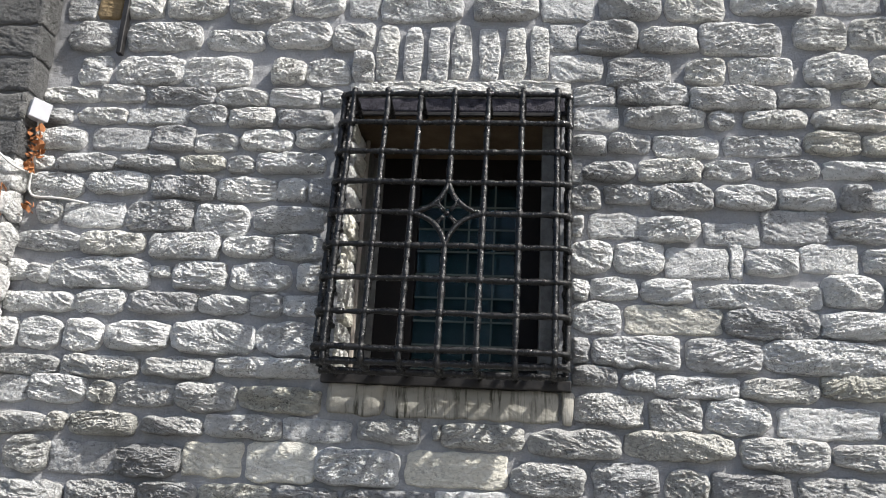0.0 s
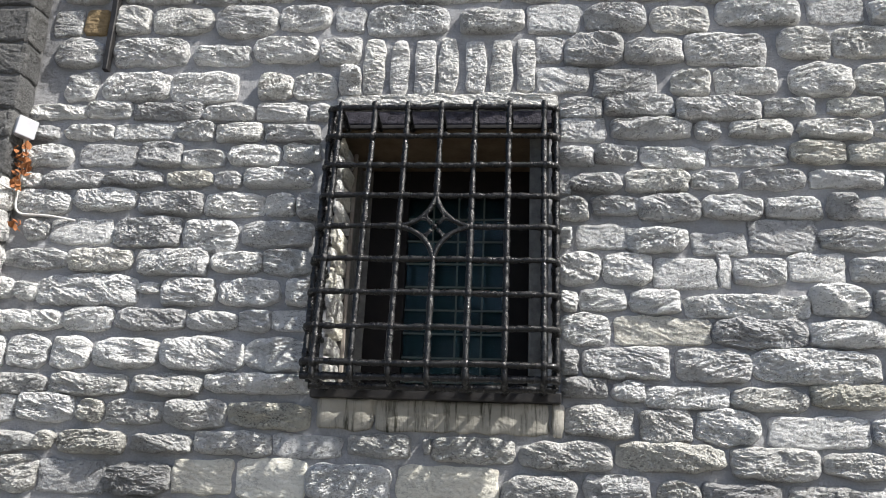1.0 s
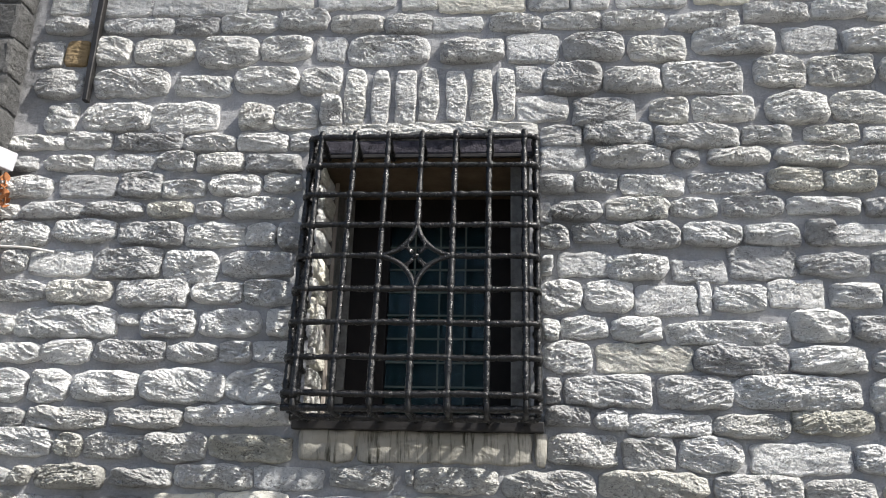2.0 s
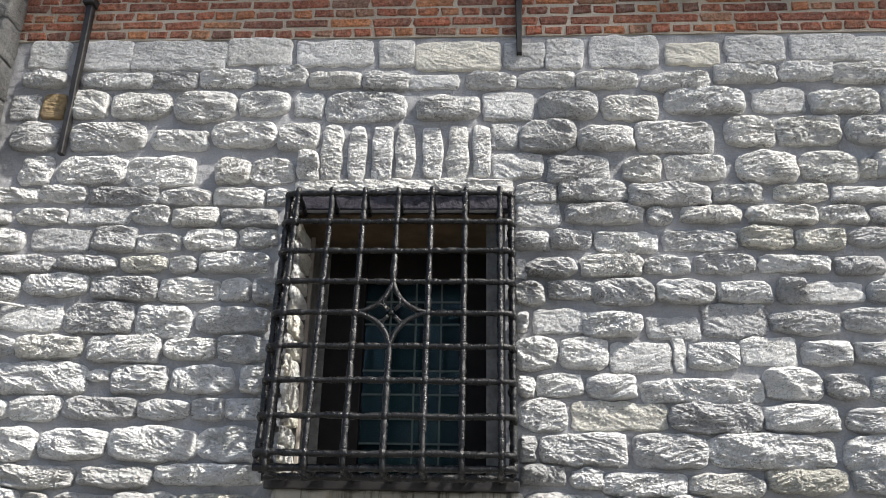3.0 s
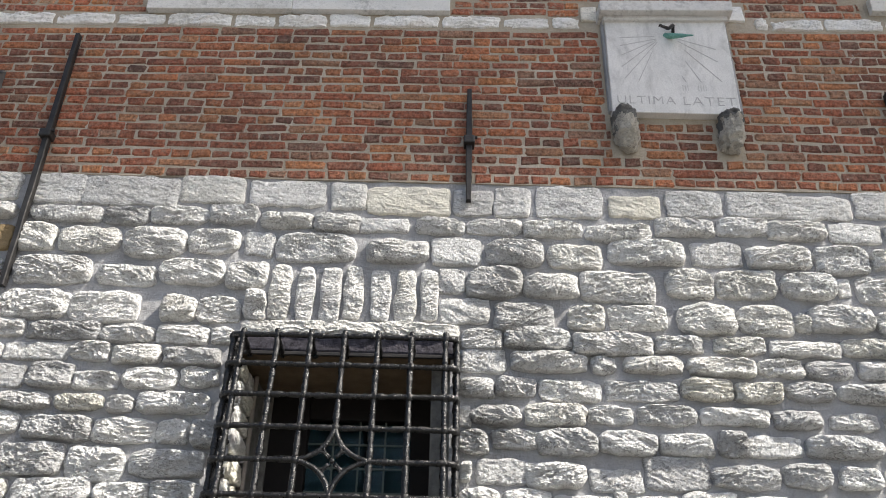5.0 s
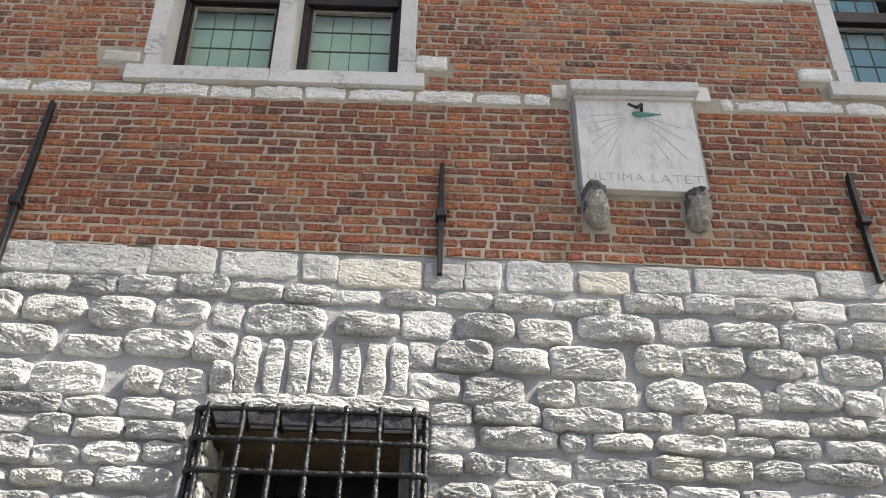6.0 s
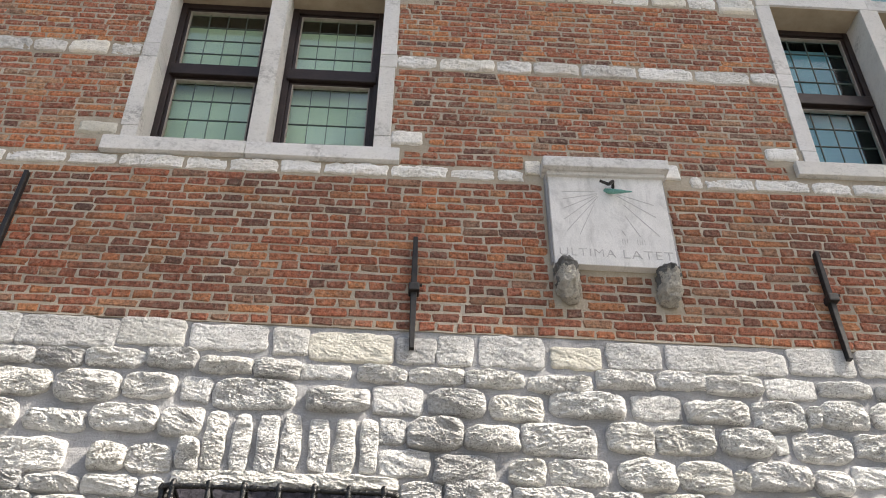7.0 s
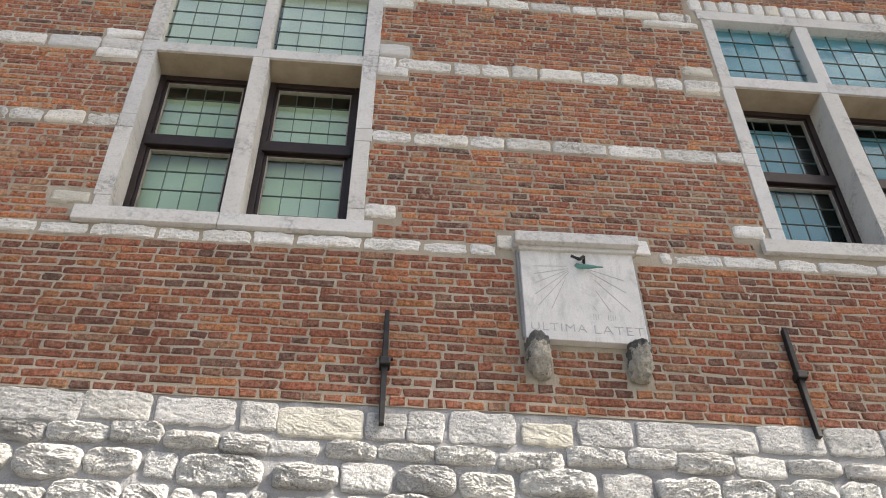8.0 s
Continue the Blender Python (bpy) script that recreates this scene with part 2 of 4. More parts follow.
def thing(name, label, category, kind="", group="", at=(0, 0, 0)):
    ob = new(name)
    ob.location = at
    return tagged(ob, label, category, group, kind)


def add_box(bm, x0, x1, y0, y1, z0, z1, bevel=0.0, wear=0.0):
    r = bmesh.ops.create_cube(bm, size=1, matrix=Matrix.Translation(((x0 + x1) / 2, (y0 + y1) / 2, (z0 + z1) / 2)) @ Matrix.Diagonal((x1 - x0, y1 - y0, z1 - z0, 1)))
    vs = r["verts"]
    if bevel:
        es = list({e for v in vs for e in v.link_edges})
        vs = [v for v in bmesh.ops.bevel(bm, geom=es, offset=bevel, segments=2, affect="EDGES", profile=0.6)["verts"]]
    if wear:
        for v in {v for v in bm.verts if x0 - 1e-3 <= v.co.x <= x1 + 1e-3 and z0 - 1e-3 <= v.co.z <= z1 + 1e-3}:
            v.co += noise.noise_vector(v.co * 9) * wear
    return vs


def boxed(*a, **k):
    bm = bmesh.new()
    add_box(bm, *a, **k)
    return bm


def add_tube(bm, pts, r, sides=8, taper=None, lumps=0.0, caps=True):
    """A bar along a line of points, with a lumpy forged surface."""
    pts = [Vector(p) for p in pts]
    rings = []
    for i, p in enumerate(pts):
        d = (pts[min(i + 1, len(pts) - 1)] - pts[max(i - 1, 0)]).normalized()
        a = d.cross(Vector((0.31, 0.87, 0.38))).normalized()
        b = d.cross(a)
        rr = r * (taper[i] if taper else 1.0)
        if lumps:
            rr *= 1 + lumps * (0.7 * noise.noise(p * 23) + 0.6 * noise.noise(p * 61))
        rings.append([bm.verts.new(p + (a * math.cos(q) + b * math.sin(q)) * rr) for q in (2 * math.pi * (k + 0.5) / sides for k in range(sides))])
    for s, t in zip(rings, rings[1:]):
        for k in range(sides):
            bm.faces.new((s[k], s[(k + 1) % sides], t[(k + 1) % sides], t[k]))
    if caps:
        bm.faces.new(rings[0][::-1])
        bm.faces.new(rings[-1])


def dense(a, b, step=0.012):
    a, b = Vector(a), Vector(b)
    n = max(1, int((b - a).length / step))
    return [a.lerp(b, i / n) for i in range(n + 1)]


def rounded(pts, radius, n=5):
    """A polyline with its corners rounded."""
    pts = [Vector(p) for p in pts]
    out = [pts[0]]
    for a, b, c in zip(pts, pts[1:], pts[2:]):
        p, q = b + (a - b).normalized() * radius, b + (c - b).normalized() * radius
        for i in range(n + 1):
            t = i / n
            out.append(p.lerp(b, t).lerp(b.lerp(q, t), t))
    out.append(pts[-1])
    full = []
    for a, b in zip(out, out[1:]):
        full += dense(a, b)[:-1]
    return full + [out[-1]]


def add_stone(bm, cx, cz, w, h, depth, rough, power=4.0, seed=0.0, step=0.0046, y=0.0, shear=None):
    """One rock-faced block: chisel-split facets over a swollen front, rippled along its bed, sunk 12 mm in its mortar."""
    nx, nz = max(6, int(w / step)), max(5, int(h / step))
    r = random.Random(seed)
    split = [(r.uniform(0.75, 1.25), r.uniform(-0.45, 0.45), r.uniform(-0.55, 0.55)) for _ in range(5)]
    cut = [r.uniform(0.0, 0.16) ** 1.2 for _ in range(4)]        # knocked-off corners
    dip = r.uniform(-0.35, 0.35)                                 # the bedding runs a little aslant
    full = r.uniform(4.0, 10.0) if rough > 0.01 else 9.0
    grid = []
    for j in range(nz + 1):
        line = []
        for i in range(nx + 1):
            u, v = 2 * i / nx - 1, 2 * j / nz - 1
            s = max(abs(u), abs(v))
            k = s / max(1e-6, (abs(u) ** power + abs(v) ** power) ** (1 / power)) if s else 1.0
            x, z = u * k * w / 2, v * k * h / 2
            if rough > 0.01:
                c = cut[(u > 0) + 2 * (v > 0)] * max(0.0, abs(u) + abs(v) - 1.0)
                x -= math.copysign(c * 0.7 * min(w, h), u)
                z -= math.copysign(c * 0.8 * min(w, h), v)
            wob = 0.013 * s
            x += wob * noise.noise(Vector((cx * 7 + u * 1.2, v * 1.6, seed)))
            z += wob * noise.noise(Vector((u * 0.5 * w * 13 + seed, cz * 7 + v * 1.2, 5.3)))
            edge = max(0.0, 1 - s ** full) ** 0.55
            gx, gz = cx + x, cz + z
            q = Vector(((gx + 0.3 * gz) * 15, seed * 3.1, (gz + dip * gx) * 34))
            q += noise.noise_vector(q * 0.35) * 1.1
            f = noise.noise(q * 0.55)
            ripple = 0.8 - 2.2 * abs(noise.noise(q * 1.1)) - 1.3 * abs(noise.noise(q * 2.7 + Vector((7, 3, 1))))
            facet = min(a + b * u + d * v + 0.22 * f for a, b, d in split)
            ledge = math.floor(2.6 * noise.noise(q * 0.4) + 0.9 * v + seed) - 0.9 * v - seed if rough > 0.01 else 0.0
            yy = -(depth * edge * (0.35 + 0.85 * facet) + rough * (1 - s ** 8) * (0.45 * ripple + 0.4 * f + 0.42 * ledge + 0.36 * noise.noise(q * 5.0) + 0.22 * noise.noise(q * 9.5))) + (0.02 if s > 0.995 else 0.0)
            p = Vector((gx, y + yy, gz))
            line.append(bm.verts.new(shear(p) if shear else p))
        grid.append(line)
    for a, b in zip(grid, grid[1:]):
        for i in range(nx):
            bm.faces.new((a[i], a[i + 1], b[i + 1], b[i]))


def stone(name, x, z, w, h, parent, material, depth=0.03, rough=0.014, power=4.0, seed=0.0, y=0.0, label="", shear=None, step=0.0046):
    bm = bmesh.new()
    add_stone(bm, x + w / 2, z + h / 2, w, h, depth, rough, power, seed, step, y, shear)
    return part(name, bm, material, parent, label, rough < 0.011)


def bend(p):
    """The old upper front has settled: courses rise a little to the right, and the bays spread upwards."""
    k = min(1.0, max(0.0, (p.z - 4.7) / 1.2))
    up = max(0.0, p.z - 6.2)
    lean = 0.025 if p.x < -0.12 else 0.007
    return Vector((p.x + lean * (p.x + 0.12) * up, p.y, p.z + 0.02 * p.x * k))


def bent(bm):
    for v in bm.verts:
        v.co = bend(v.co)
    return bm


dice = random.Random(7)

# ---- ground and lower wall ----
ground = tagged(new("ground", mesh_of("ground", boxed(-400, 400, -400, 0.2, -0.5, 0.0), GROUND)), "grey stone street paving before the wall", "ground", kind="structure")

WX0, WX1, WZ0, WZ1 = -1.0, 0.115, 2.14, 3.66     # the grilled opening


def lower_wall():
    bm = bmesh.new()
    add_box(bm, -6, WX0 - 0.02, 0.03, 0.75, 0, 4.70)
    add_box(bm, WX1 + 0.02, 7, 0.03, 0.75, 0, 4.70)
    add_box(bm, WX0 - 0.02, WX1 + 0.02, 0.03, 0.75, 0, WZ0 - 0.02)
    add_box(bm, WX0 - 0.02, WX1 + 0.02, 0.03, 0.75, WZ1 + 0.02, 4.70)
    add_box(bm, -6, 7, 0.0, 0.029, 0, 1.2)
    add_box(bm, 4.0, 7, 0.0, 0.029, 1.2, 4.70)
    add_box(bm, -6, -3.4, 0.0, 0.029, 1.2, 4.70)
    s = 0.02
    xs = [-3.4 + s * i for i in range(371)]
    zs = [1.2 + s * j for j in range(176)]
    rows = [[bm.verts.new((x, 0.009 - 0.009 * noise.fractal(Vector((x * 6, 3, z * 9)), 0.9, 2, 4), min(z, 4.70))) for x in xs] for z in zs]
    for a, b, z in zip(rows, rows[1:], zs):
        for i in range(len(xs) - 1):
            if not (WX0 - 0.005 < xs[i] + s / 2 < WX1 + 0.005 and WZ0 < z + s / 2 < WZ1):
                bm.faces.new((a[i], a[i + 1], b[i + 1], b[i]))
    return mesh_of("wall_lower", bm, MORTAR)


wall_lower = tagged(new("wall_lower", lower_wall()), "rough grey limestone rubble wall with wide mortar joints", "stone wall", kind="structure")


def course(*blocks, on=False):
    """A course of rubble: left edge, foot, width and height of each block."""
    blocks = list(blocks)
    while on and blocks[-1][0] + blocks[-1][2] < 3.4:
        x, z, w, h = blocks[-1]
        blocks.append((x + w + dice.uniform(0.02, 0.045), z + dice.uniform(-0.008, 0.008), dice.uniform(0.2, 0.4), h * dice.uniform(0.9, 1.1)))
    for x, z, w, h in blocks:
        k = dice.random()
        m = STONE
        if z > 4.44 or (3.4 < z and k < (0.65 if z > 3.7 else 0.4)):
            m = PALE
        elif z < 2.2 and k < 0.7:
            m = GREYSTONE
        if z > 4.44 and (abs(x - 1.04) < 0.02 or abs(x + 0.39) < 0.02) or z < 1.7 and (abs(x + 1.69) < 0.05 or abs(x + 0.58) < 0.06 or abs(x + 1.36) < 0.06):
            m = YELLOW
        if abs(x + 2.55) < 0.02 and 4.1 < z < 4.2:
            m = BROWN
        flat = z > 4.44 or m is YELLOW or m is BROWN or k > 0.86
        stone("stone", x - 0.006, z - 0.006, w + 0.012, h + 0.012, wall_lower, m, 0.014 if flat else dice.uniform(0.03, 0.055), 0.007 if flat else dice.uniform(0.012, 0.02),
              8.0 if flat else dice.uniform(4.5, 9.0), dice.uniform(0, 60))


course((-2.70, 4.52, 0.24, 0.184), (-2.37, 4.50, 0.29, 0.199), (-2.08, 4.49, 0.57, 0.198), (-1.50, 4.52, 0.38, 0.182), (-1.09, 4.51, 0.45, 0.169), (-0.61, 4.50, 0.21, 0.177), (-0.39, 4.47, 0.49, 0.187), (0.12, 4.48, 0.23, 0.167), (0.36, 4.47, 0.21, 0.205), (0.61, 4.48, 0.39, 0.205), (1.04, 4.49, 0.30, 0.142), (1.38, 4.50, 0.33, 0.177), (1.74, 4.51, 0.37, 0.173))
course((2.10, 4.50, 0.37, 0.159), (2.50, 4.52, 0.40, 0.185), (2.93, 4.53, 0.34, 0.183), on=True)
course((-2.71, 4.38, 0.28, 0.105), (-2.34, 4.37, 0.41, 0.097), (-1.92, 4.36, 0.26, 0.116), (-1.65, 4.37, 0.34, 0.115), (-1.30, 4.38, 0.28, 0.127), (-1.00, 4.36, 0.30, 0.100), (-0.69, 4.34, 0.27, 0.122), (-0.42, 4.35, 0.28, 0.084), (-0.10, 4.34, 0.29, 0.102), (0.20, 4.35, 0.32, 0.095), (0.53, 4.34, 0.34, 0.102), (0.89, 4.32, 0.38, 0.105), (1.30, 4.37, 0.34, 0.116), (1.66, 4.38, 0.30, 0.120))
course((1.95, 4.36, 0.34, 0.115), (2.31, 4.35, 0.30, 0.127), (2.63, 4.38, 0.33, 0.096), on=True)
course((-2.74, 4.17, 0.17, 0.162), (-2.55, 4.17, 0.13, 0.162), (-2.38, 4.17, 0.22, 0.181), (-2.14, 4.17, 0.35, 0.161), (-1.77, 4.14, 0.36, 0.187), (-1.40, 4.18, 0.30, 0.150), (-1.07, 4.17, 0.16, 0.149), (-0.89, 4.14, 0.46, 0.186), (-0.37, 4.14, 0.35, 0.148), (0.00, 4.14, 0.28, 0.174), (0.31, 4.15, 0.33, 0.165), (0.66, 4.13, 0.31, 0.157), (1.01, 4.17, 0.44, 0.157), (1.49, 4.18, 0.28, 0.146))
course((1.80, 4.17, 0.37, 0.136), (2.19, 4.14, 0.31, 0.184), (2.52, 4.18, 0.07, 0.111), (2.60, 4.17, 0.28, 0.163), (2.90, 4.19, 0.25, 0.149), on=True)
course((-2.70, 3.96, 0.28, 0.183), (-2.35, 3.96, 0.44, 0.183), (-1.87, 3.96, 0.32, 0.127), (-1.53, 3.98, 0.37, 0.152), (-1.15, 3.96, 0.23, 0.170), (0.05, 3.97, 0.14, 0.143), (0.20, 3.94, 0.32, 0.185), (0.53, 3.95, 0.30, 0.142), (0.84, 3.93, 0.42, 0.188), (1.32, 3.97, 0.27, 0.177), (1.60, 3.97, 0.34, 0.176))
course((1.97, 3.97, 0.31, 0.169), (2.29, 4.00, 0.07, 0.106), (2.39, 3.95, 0.34, 0.183), (2.75, 3.99, 0.30, 0.142), on=True)
course((-2.60, 3.75, 0.18, 0.176), (-2.38, 3.75, 0.40, 0.176), (-1.98, 3.74, 0.38, 0.175), (-1.47, 3.75, 0.18, 0.157), (-1.28, 3.75, 0.24, 0.150), (-1.02, 3.77, 0.12, 0.175), (0.06, 3.78, 0.27, 0.148), (0.36, 3.74, 0.32, 0.172), (0.76, 3.75, 0.20, 0.147), (0.98, 3.76, 0.33, 0.154), (1.36, 3.75, 0.32, 0.180), (1.69, 3.75, 0.31, 0.180), (2.00, 3.78, 0.09, 0.102))
course((2.09, 3.78, 0.36, 0.155), (2.46, 3.77, 0.21, 0.134), (2.69, 3.82, 0.31, 0.119), on=True)
course((-2.79, 3.64, 0.33, 0.088), (-2.45, 3.64, 0.26, 0.105), (-2.18, 3.63, 0.40, 0.104), (-1.77, 3.62, 0.29, 0.096), (-1.47, 3.62, 0.28, 0.102), (-1.18, 3.63, 0.13, 0.088), (0.18, 3.63, 0.22, 0.115), (0.41, 3.64, 0.36, 0.121), (0.78, 3.61, 0.43, 0.123), (1.23, 3.64, 0.25, 0.090), (1.54, 3.64, 0.28, 0.096))
course((1.84, 3.63, 0.39, 0.087), (2.24, 3.64, 0.31, 0.097), (2.56, 3.65, 0.31, 0.081), on=True)
course((-2.78, 3.52, 0.18, 0.070), (-2.56, 3.51, 0.28, 0.090), (-2.27, 3.51, 0.35, 0.096), (-1.91, 3.51, 0.21, 0.102), (-1.69, 3.50, 0.26, 0.101), (-1.41, 3.50, 0.30, 0.090), (0.18, 3.50, 0.23, 0.129), (0.44, 3.51, 0.41, 0.116), (0.87, 3.50, 0.13, 0.096), (1.05, 3.52, 0.31, 0.089), (1.39, 3.50, 0.36, 0.107), (1.77, 3.51, 0.23, 0.093), (2.02, 3.51, 0.25, 0.093), on=True)
course((-2.79, 3.36, 0.30, 0.116), (-2.45, 3.36, 0.32, 0.118), (-2.11, 3.35, 0.24, 0.144), (-1.86, 3.35, 0.24, 0.100), (-1.60, 3.36, 0.28, 0.109), (-1.30, 3.38, 0.20, 0.106), (0.17, 3.36, 0.18, 0.102), (0.36, 3.37, 0.21, 0.102), (0.59, 3.35, 0.33, 0.113), (0.94, 3.36, 0.38, 0.106), (1.34, 3.37, 0.27, 0.118), (1.62, 3.37, 0.25, 0.101), (1.89, 3.38, 0.25, 0.107), on=True)
course((-2.82, 3.23, 0.17, 0.081), (-2.64, 3.23, 0.34, 0.090), (-2.29, 3.24, 0.33, 0.083), (-1.93, 3.24, 0.25, 0.079), (-1.66, 3.23, 0.14, 0.082), (-1.50, 3.23, 0.37, 0.107), (0.17, 3.20, 0.06, 0.103), (0.23, 3.21, 0.26, 0.106), (0.51, 3.21, 0.32, 0.124), (0.84, 3.23, 0.23, 0.093), (1.10, 3.23, 0.30, 0.104), (1.42, 3.24, 0.36, 0.090), (1.80, 3.23, 0.25, 0.090), on=True)
course((-2.78, 3.06, 0.32, 0.155), (-2.44, 3.10, 0.35, 0.121), (-2.07, 3.08, 0.36, 0.123), (-1.70, 3.07, 0.32, 0.129), (-1.37, 3.07, 0.16, 0.121), (-1.19, 3.06, 0.13, 0.133), (0.17, 3.06, 0.15, 0.123), (0.34, 3.09, 0.23, 0.097), (0.57, 3.06, 0.31, 0.133), (0.89, 3.07, 0.29, 0.120), (1.20, 3.07, 0.27, 0.116), (1.50, 3.07, 0.13, 0.134), (1.64, 3.08, 0.28, 0.106), on=True)
course((-2.69, 2.93, 0.13, 0.120), (-2.54, 2.91, 0.34, 0.134), (-2.18, 2.89, 0.37, 0.175), (-1.80, 2.87, 0.29, 0.176), (-1.48, 2.90, 0.38, 0.137), (0.18, 2.92, 0.05, 0.090), (0.26, 2.91, 0.25, 0.120), (0.51, 2.89, 0.30, 0.133), (0.83, 2.88, 0.26, 0.118), (1.11, 2.90, 0.32, 0.168), (1.44, 2.91, 0.34, 0.122), (1.80, 2.92, 0.24, 0.130), on=True)
course((-2.78, 2.77, 0.36, 0.104), (-2.41, 2.76, 0.35, 0.119), (-2.03, 2.74, 0.38, 0.142), (-1.63, 2.76, 0.27, 0.107), (-1.35, 2.75, 0.26, 0.134), (0.17, 2.72, 0.21, 0.168), (0.39, 2.73, 0.24, 0.155), (0.64, 2.71, 0.30, 0.151), (0.95, 2.72, 0.06, 0.173), (1.02, 2.73, 0.26, 0.138), (1.29, 2.75, 0.26, 0.144), (1.58, 2.76, 0.24, 0.114), on=True)
course((-2.84, 2.60, 0.15, 0.112), (-2.68, 2.60, 0.12, 0.093), (-2.56, 2.57, 0.55, 0.169), (-2.01, 2.64, 0.11, 0.061), (-1.88, 2.58, 0.29, 0.152), (-1.57, 2.59, 0.32, 0.141), (-1.21, 2.59, 0.13, 0.134), (0.18, 2.59, 0.08, 0.093), (0.27, 2.59, 0.23, 0.106), (0.52, 2.58, 0.24, 0.120), (0.78, 2.56, 0.59, 0.118), (1.38, 2.58, 0.27, 0.156), (1.67, 2.59, 0.19, 0.125), on=True)
course((-2.79, 2.44, 0.40, 0.103), (-2.39, 2.44, 0.27, 0.120), (-2.10, 2.45, 0.37, 0.110), (-1.72, 2.45, 0.26, 0.098), (-1.45, 2.45, 0.17, 0.112), (-1.27, 2.46, 0.20, 0.103), (0.18, 2.42, 0.24, 0.156), (0.44, 2.43, 0.46, 0.132), (0.91, 2.42, 0.44, 0.144), (1.36, 2.43, 0.35, 0.129), on=True)
course((-2.84, 2.24, 0.16, 0.158), (-2.66, 2.24, 0.22, 0.166), (-2.42, 2.24, 0.21, 0.168), (-2.19, 2.25, 0.34, 0.152), (-1.84, 2.25, 0.44, 0.165), (-1.40, 2.25, 0.31, 0.172), (0.19, 2.27, 0.07, 0.119), (0.28, 2.26, 0.42, 0.151), (0.73, 2.25, 0.35, 0.158), (1.08, 2.25, 0.59, 0.169), on=True)
course((-2.80, 2.11, 0.38, 0.099), (-2.40, 2.11, 0.41, 0.110), (-1.97, 2.12, 0.37, 0.103), (-1.59, 2.14, 0.53, 0.099), (0.19, 2.16, 0.21, 0.095), (0.42, 2.15, 0.16, 0.094), (0.58, 2.12, 0.39, 0.107), (0.98, 2.12, 0.35, 0.106), (1.34, 2.14, 0.37, 0.111), on=True)
course((-2.81, 1.97, 0.24, 0.129), (-2.56, 1.97, 0.31, 0.142), (-2.23, 1.98, 0.13, 0.113), (-2.08, 1.97, 0.30, 0.118), (-1.77, 1.96, 0.31, 0.139), (-1.45, 1.97, 0.42, 0.124), (0.20, 1.98, 0.32, 0.146), (0.55, 1.96, 0.24, 0.158), (0.81, 1.96, 0.29, 0.162), (1.14, 1.96, 0.45, 0.141), (1.61, 1.97, 0.18, 0.128), on=True)
course((-2.77, 1.82, 0.35, 0.094), (-2.42, 1.84, 0.09, 0.084), (-2.31, 1.82, 0.35, 0.116), (-1.93, 1.84, 0.31, 0.082), (-1.61, 1.84, 0.39, 0.109), (-1.21, 1.84, 0.34, 0.103), (-0.84, 1.85, 0.30, 0.107), (-0.47, 1.87, 0.03, 0.067), (-0.43, 1.84, 0.39, 0.114), (-0.01, 1.82, 0.43, 0.130), (0.44, 1.83, 0.50, 0.129), (0.96, 1.81, 0.40, 0.144), (1.37, 1.83, 0.31, 0.113), on=True)
course((-2.63, 1.63, 0.24, 0.178), (-2.38, 1.63, 0.34, 0.157), (-2.04, 1.63, 0.33, 0.161), (-1.70, 1.65, 0.30, 0.161), (-1.37, 1.64, 0.33, 0.185), (-1.03, 1.64, 0.40, 0.176), (-0.59, 1.66, 0.48, 0.160), (-0.09, 1.64, 0.34, 0.148), (0.29, 1.63, 0.30, 0.178), (0.62, 1.65, 0.19, 0.138), (0.83, 1.65, 0.35, 0.137), (1.21, 1.66, 0.43, 0.128), on=True)
course((-2.70, 1.49, 0.41, 0.099), (-2.27, 1.50, 0.36, 0.105), (-1.90, 1.52, 0.29, 0.092), (-1.59, 1.53, 0.36, 0.089), (-1.22, 1.53, 0.31, 0.093), (-0.89, 1.54, 0.42, 0.089), (-0.44, 1.55, 0.34, 0.091), (-0.08, 1.51, 0.34, 0.095), (0.28, 1.51, 0.31, 0.099), (0.62, 1.52, 0.31, 0.110), (0.95, 1.53, 0.35, 0.098), (1.32, 1.54, 0.34, 0.096), on=True)

low = bmesh.new()
z = 0.04
while z < 1.5:
    h = min(dice.uniform(0.11, 0.17), 1.52 - z)
    x = -2.75
    while x < 6.8:
        w = dice.uniform(0.22, 0.45)
        add_stone(low, x + w / 2, z + h / 2, w - 0.025, h - 0.02, 0.03, 0.015, 4.5, dice.uniform(0, 60), 0.025)
        x += w
    z += h
z = 1.55
while z < 4.6:
    h = min(dice.uniform(0.12, 0.18), 4.69 - z)
    x = 3.75 + dice.uniform(0, 0.1)
    while x < 6.8:
        w = dice.uniform(0.22, 0.45)
        add_stone(low, x + w / 2, z + h / 2, w - 0.025, h - 0.02, 0.03, 0.015, 4.5, dice.uniform(0, 60), 0.025)
        x += w
    z += h
tagged(part("rubble", low, STONE, wall_lower, "rough limestone rubble of the wall foot"), kind="stuff")

# the arch of upright stones over the opening, its lintel and its sill
for x, z, w, h in ((-0.90, 3.775, 0.125, 0.345), (-0.75, 3.77, 0.11, 0.34), (-0.615, 3.765, 0.125, 0.345), (-0.485, 3.78, 0.115, 0.35), (-0.335, 3.78, 0.12, 0.32), (-0.20, 3.765, 0.13, 0.345), (-0.055, 3.78, 0.105, 0.33)):
    stone("arch_stone", x, z, w, h, wall_lower, PALE, 0.022, 0.011, 7.0, dice.uniform(0, 60))
stone("lintel", -1.03, 3.675, 1.2, 0.1, wall_lower, PALE, 0.035, 0.012, 9.0, 3.0, label="long pale pitted stone lintel")


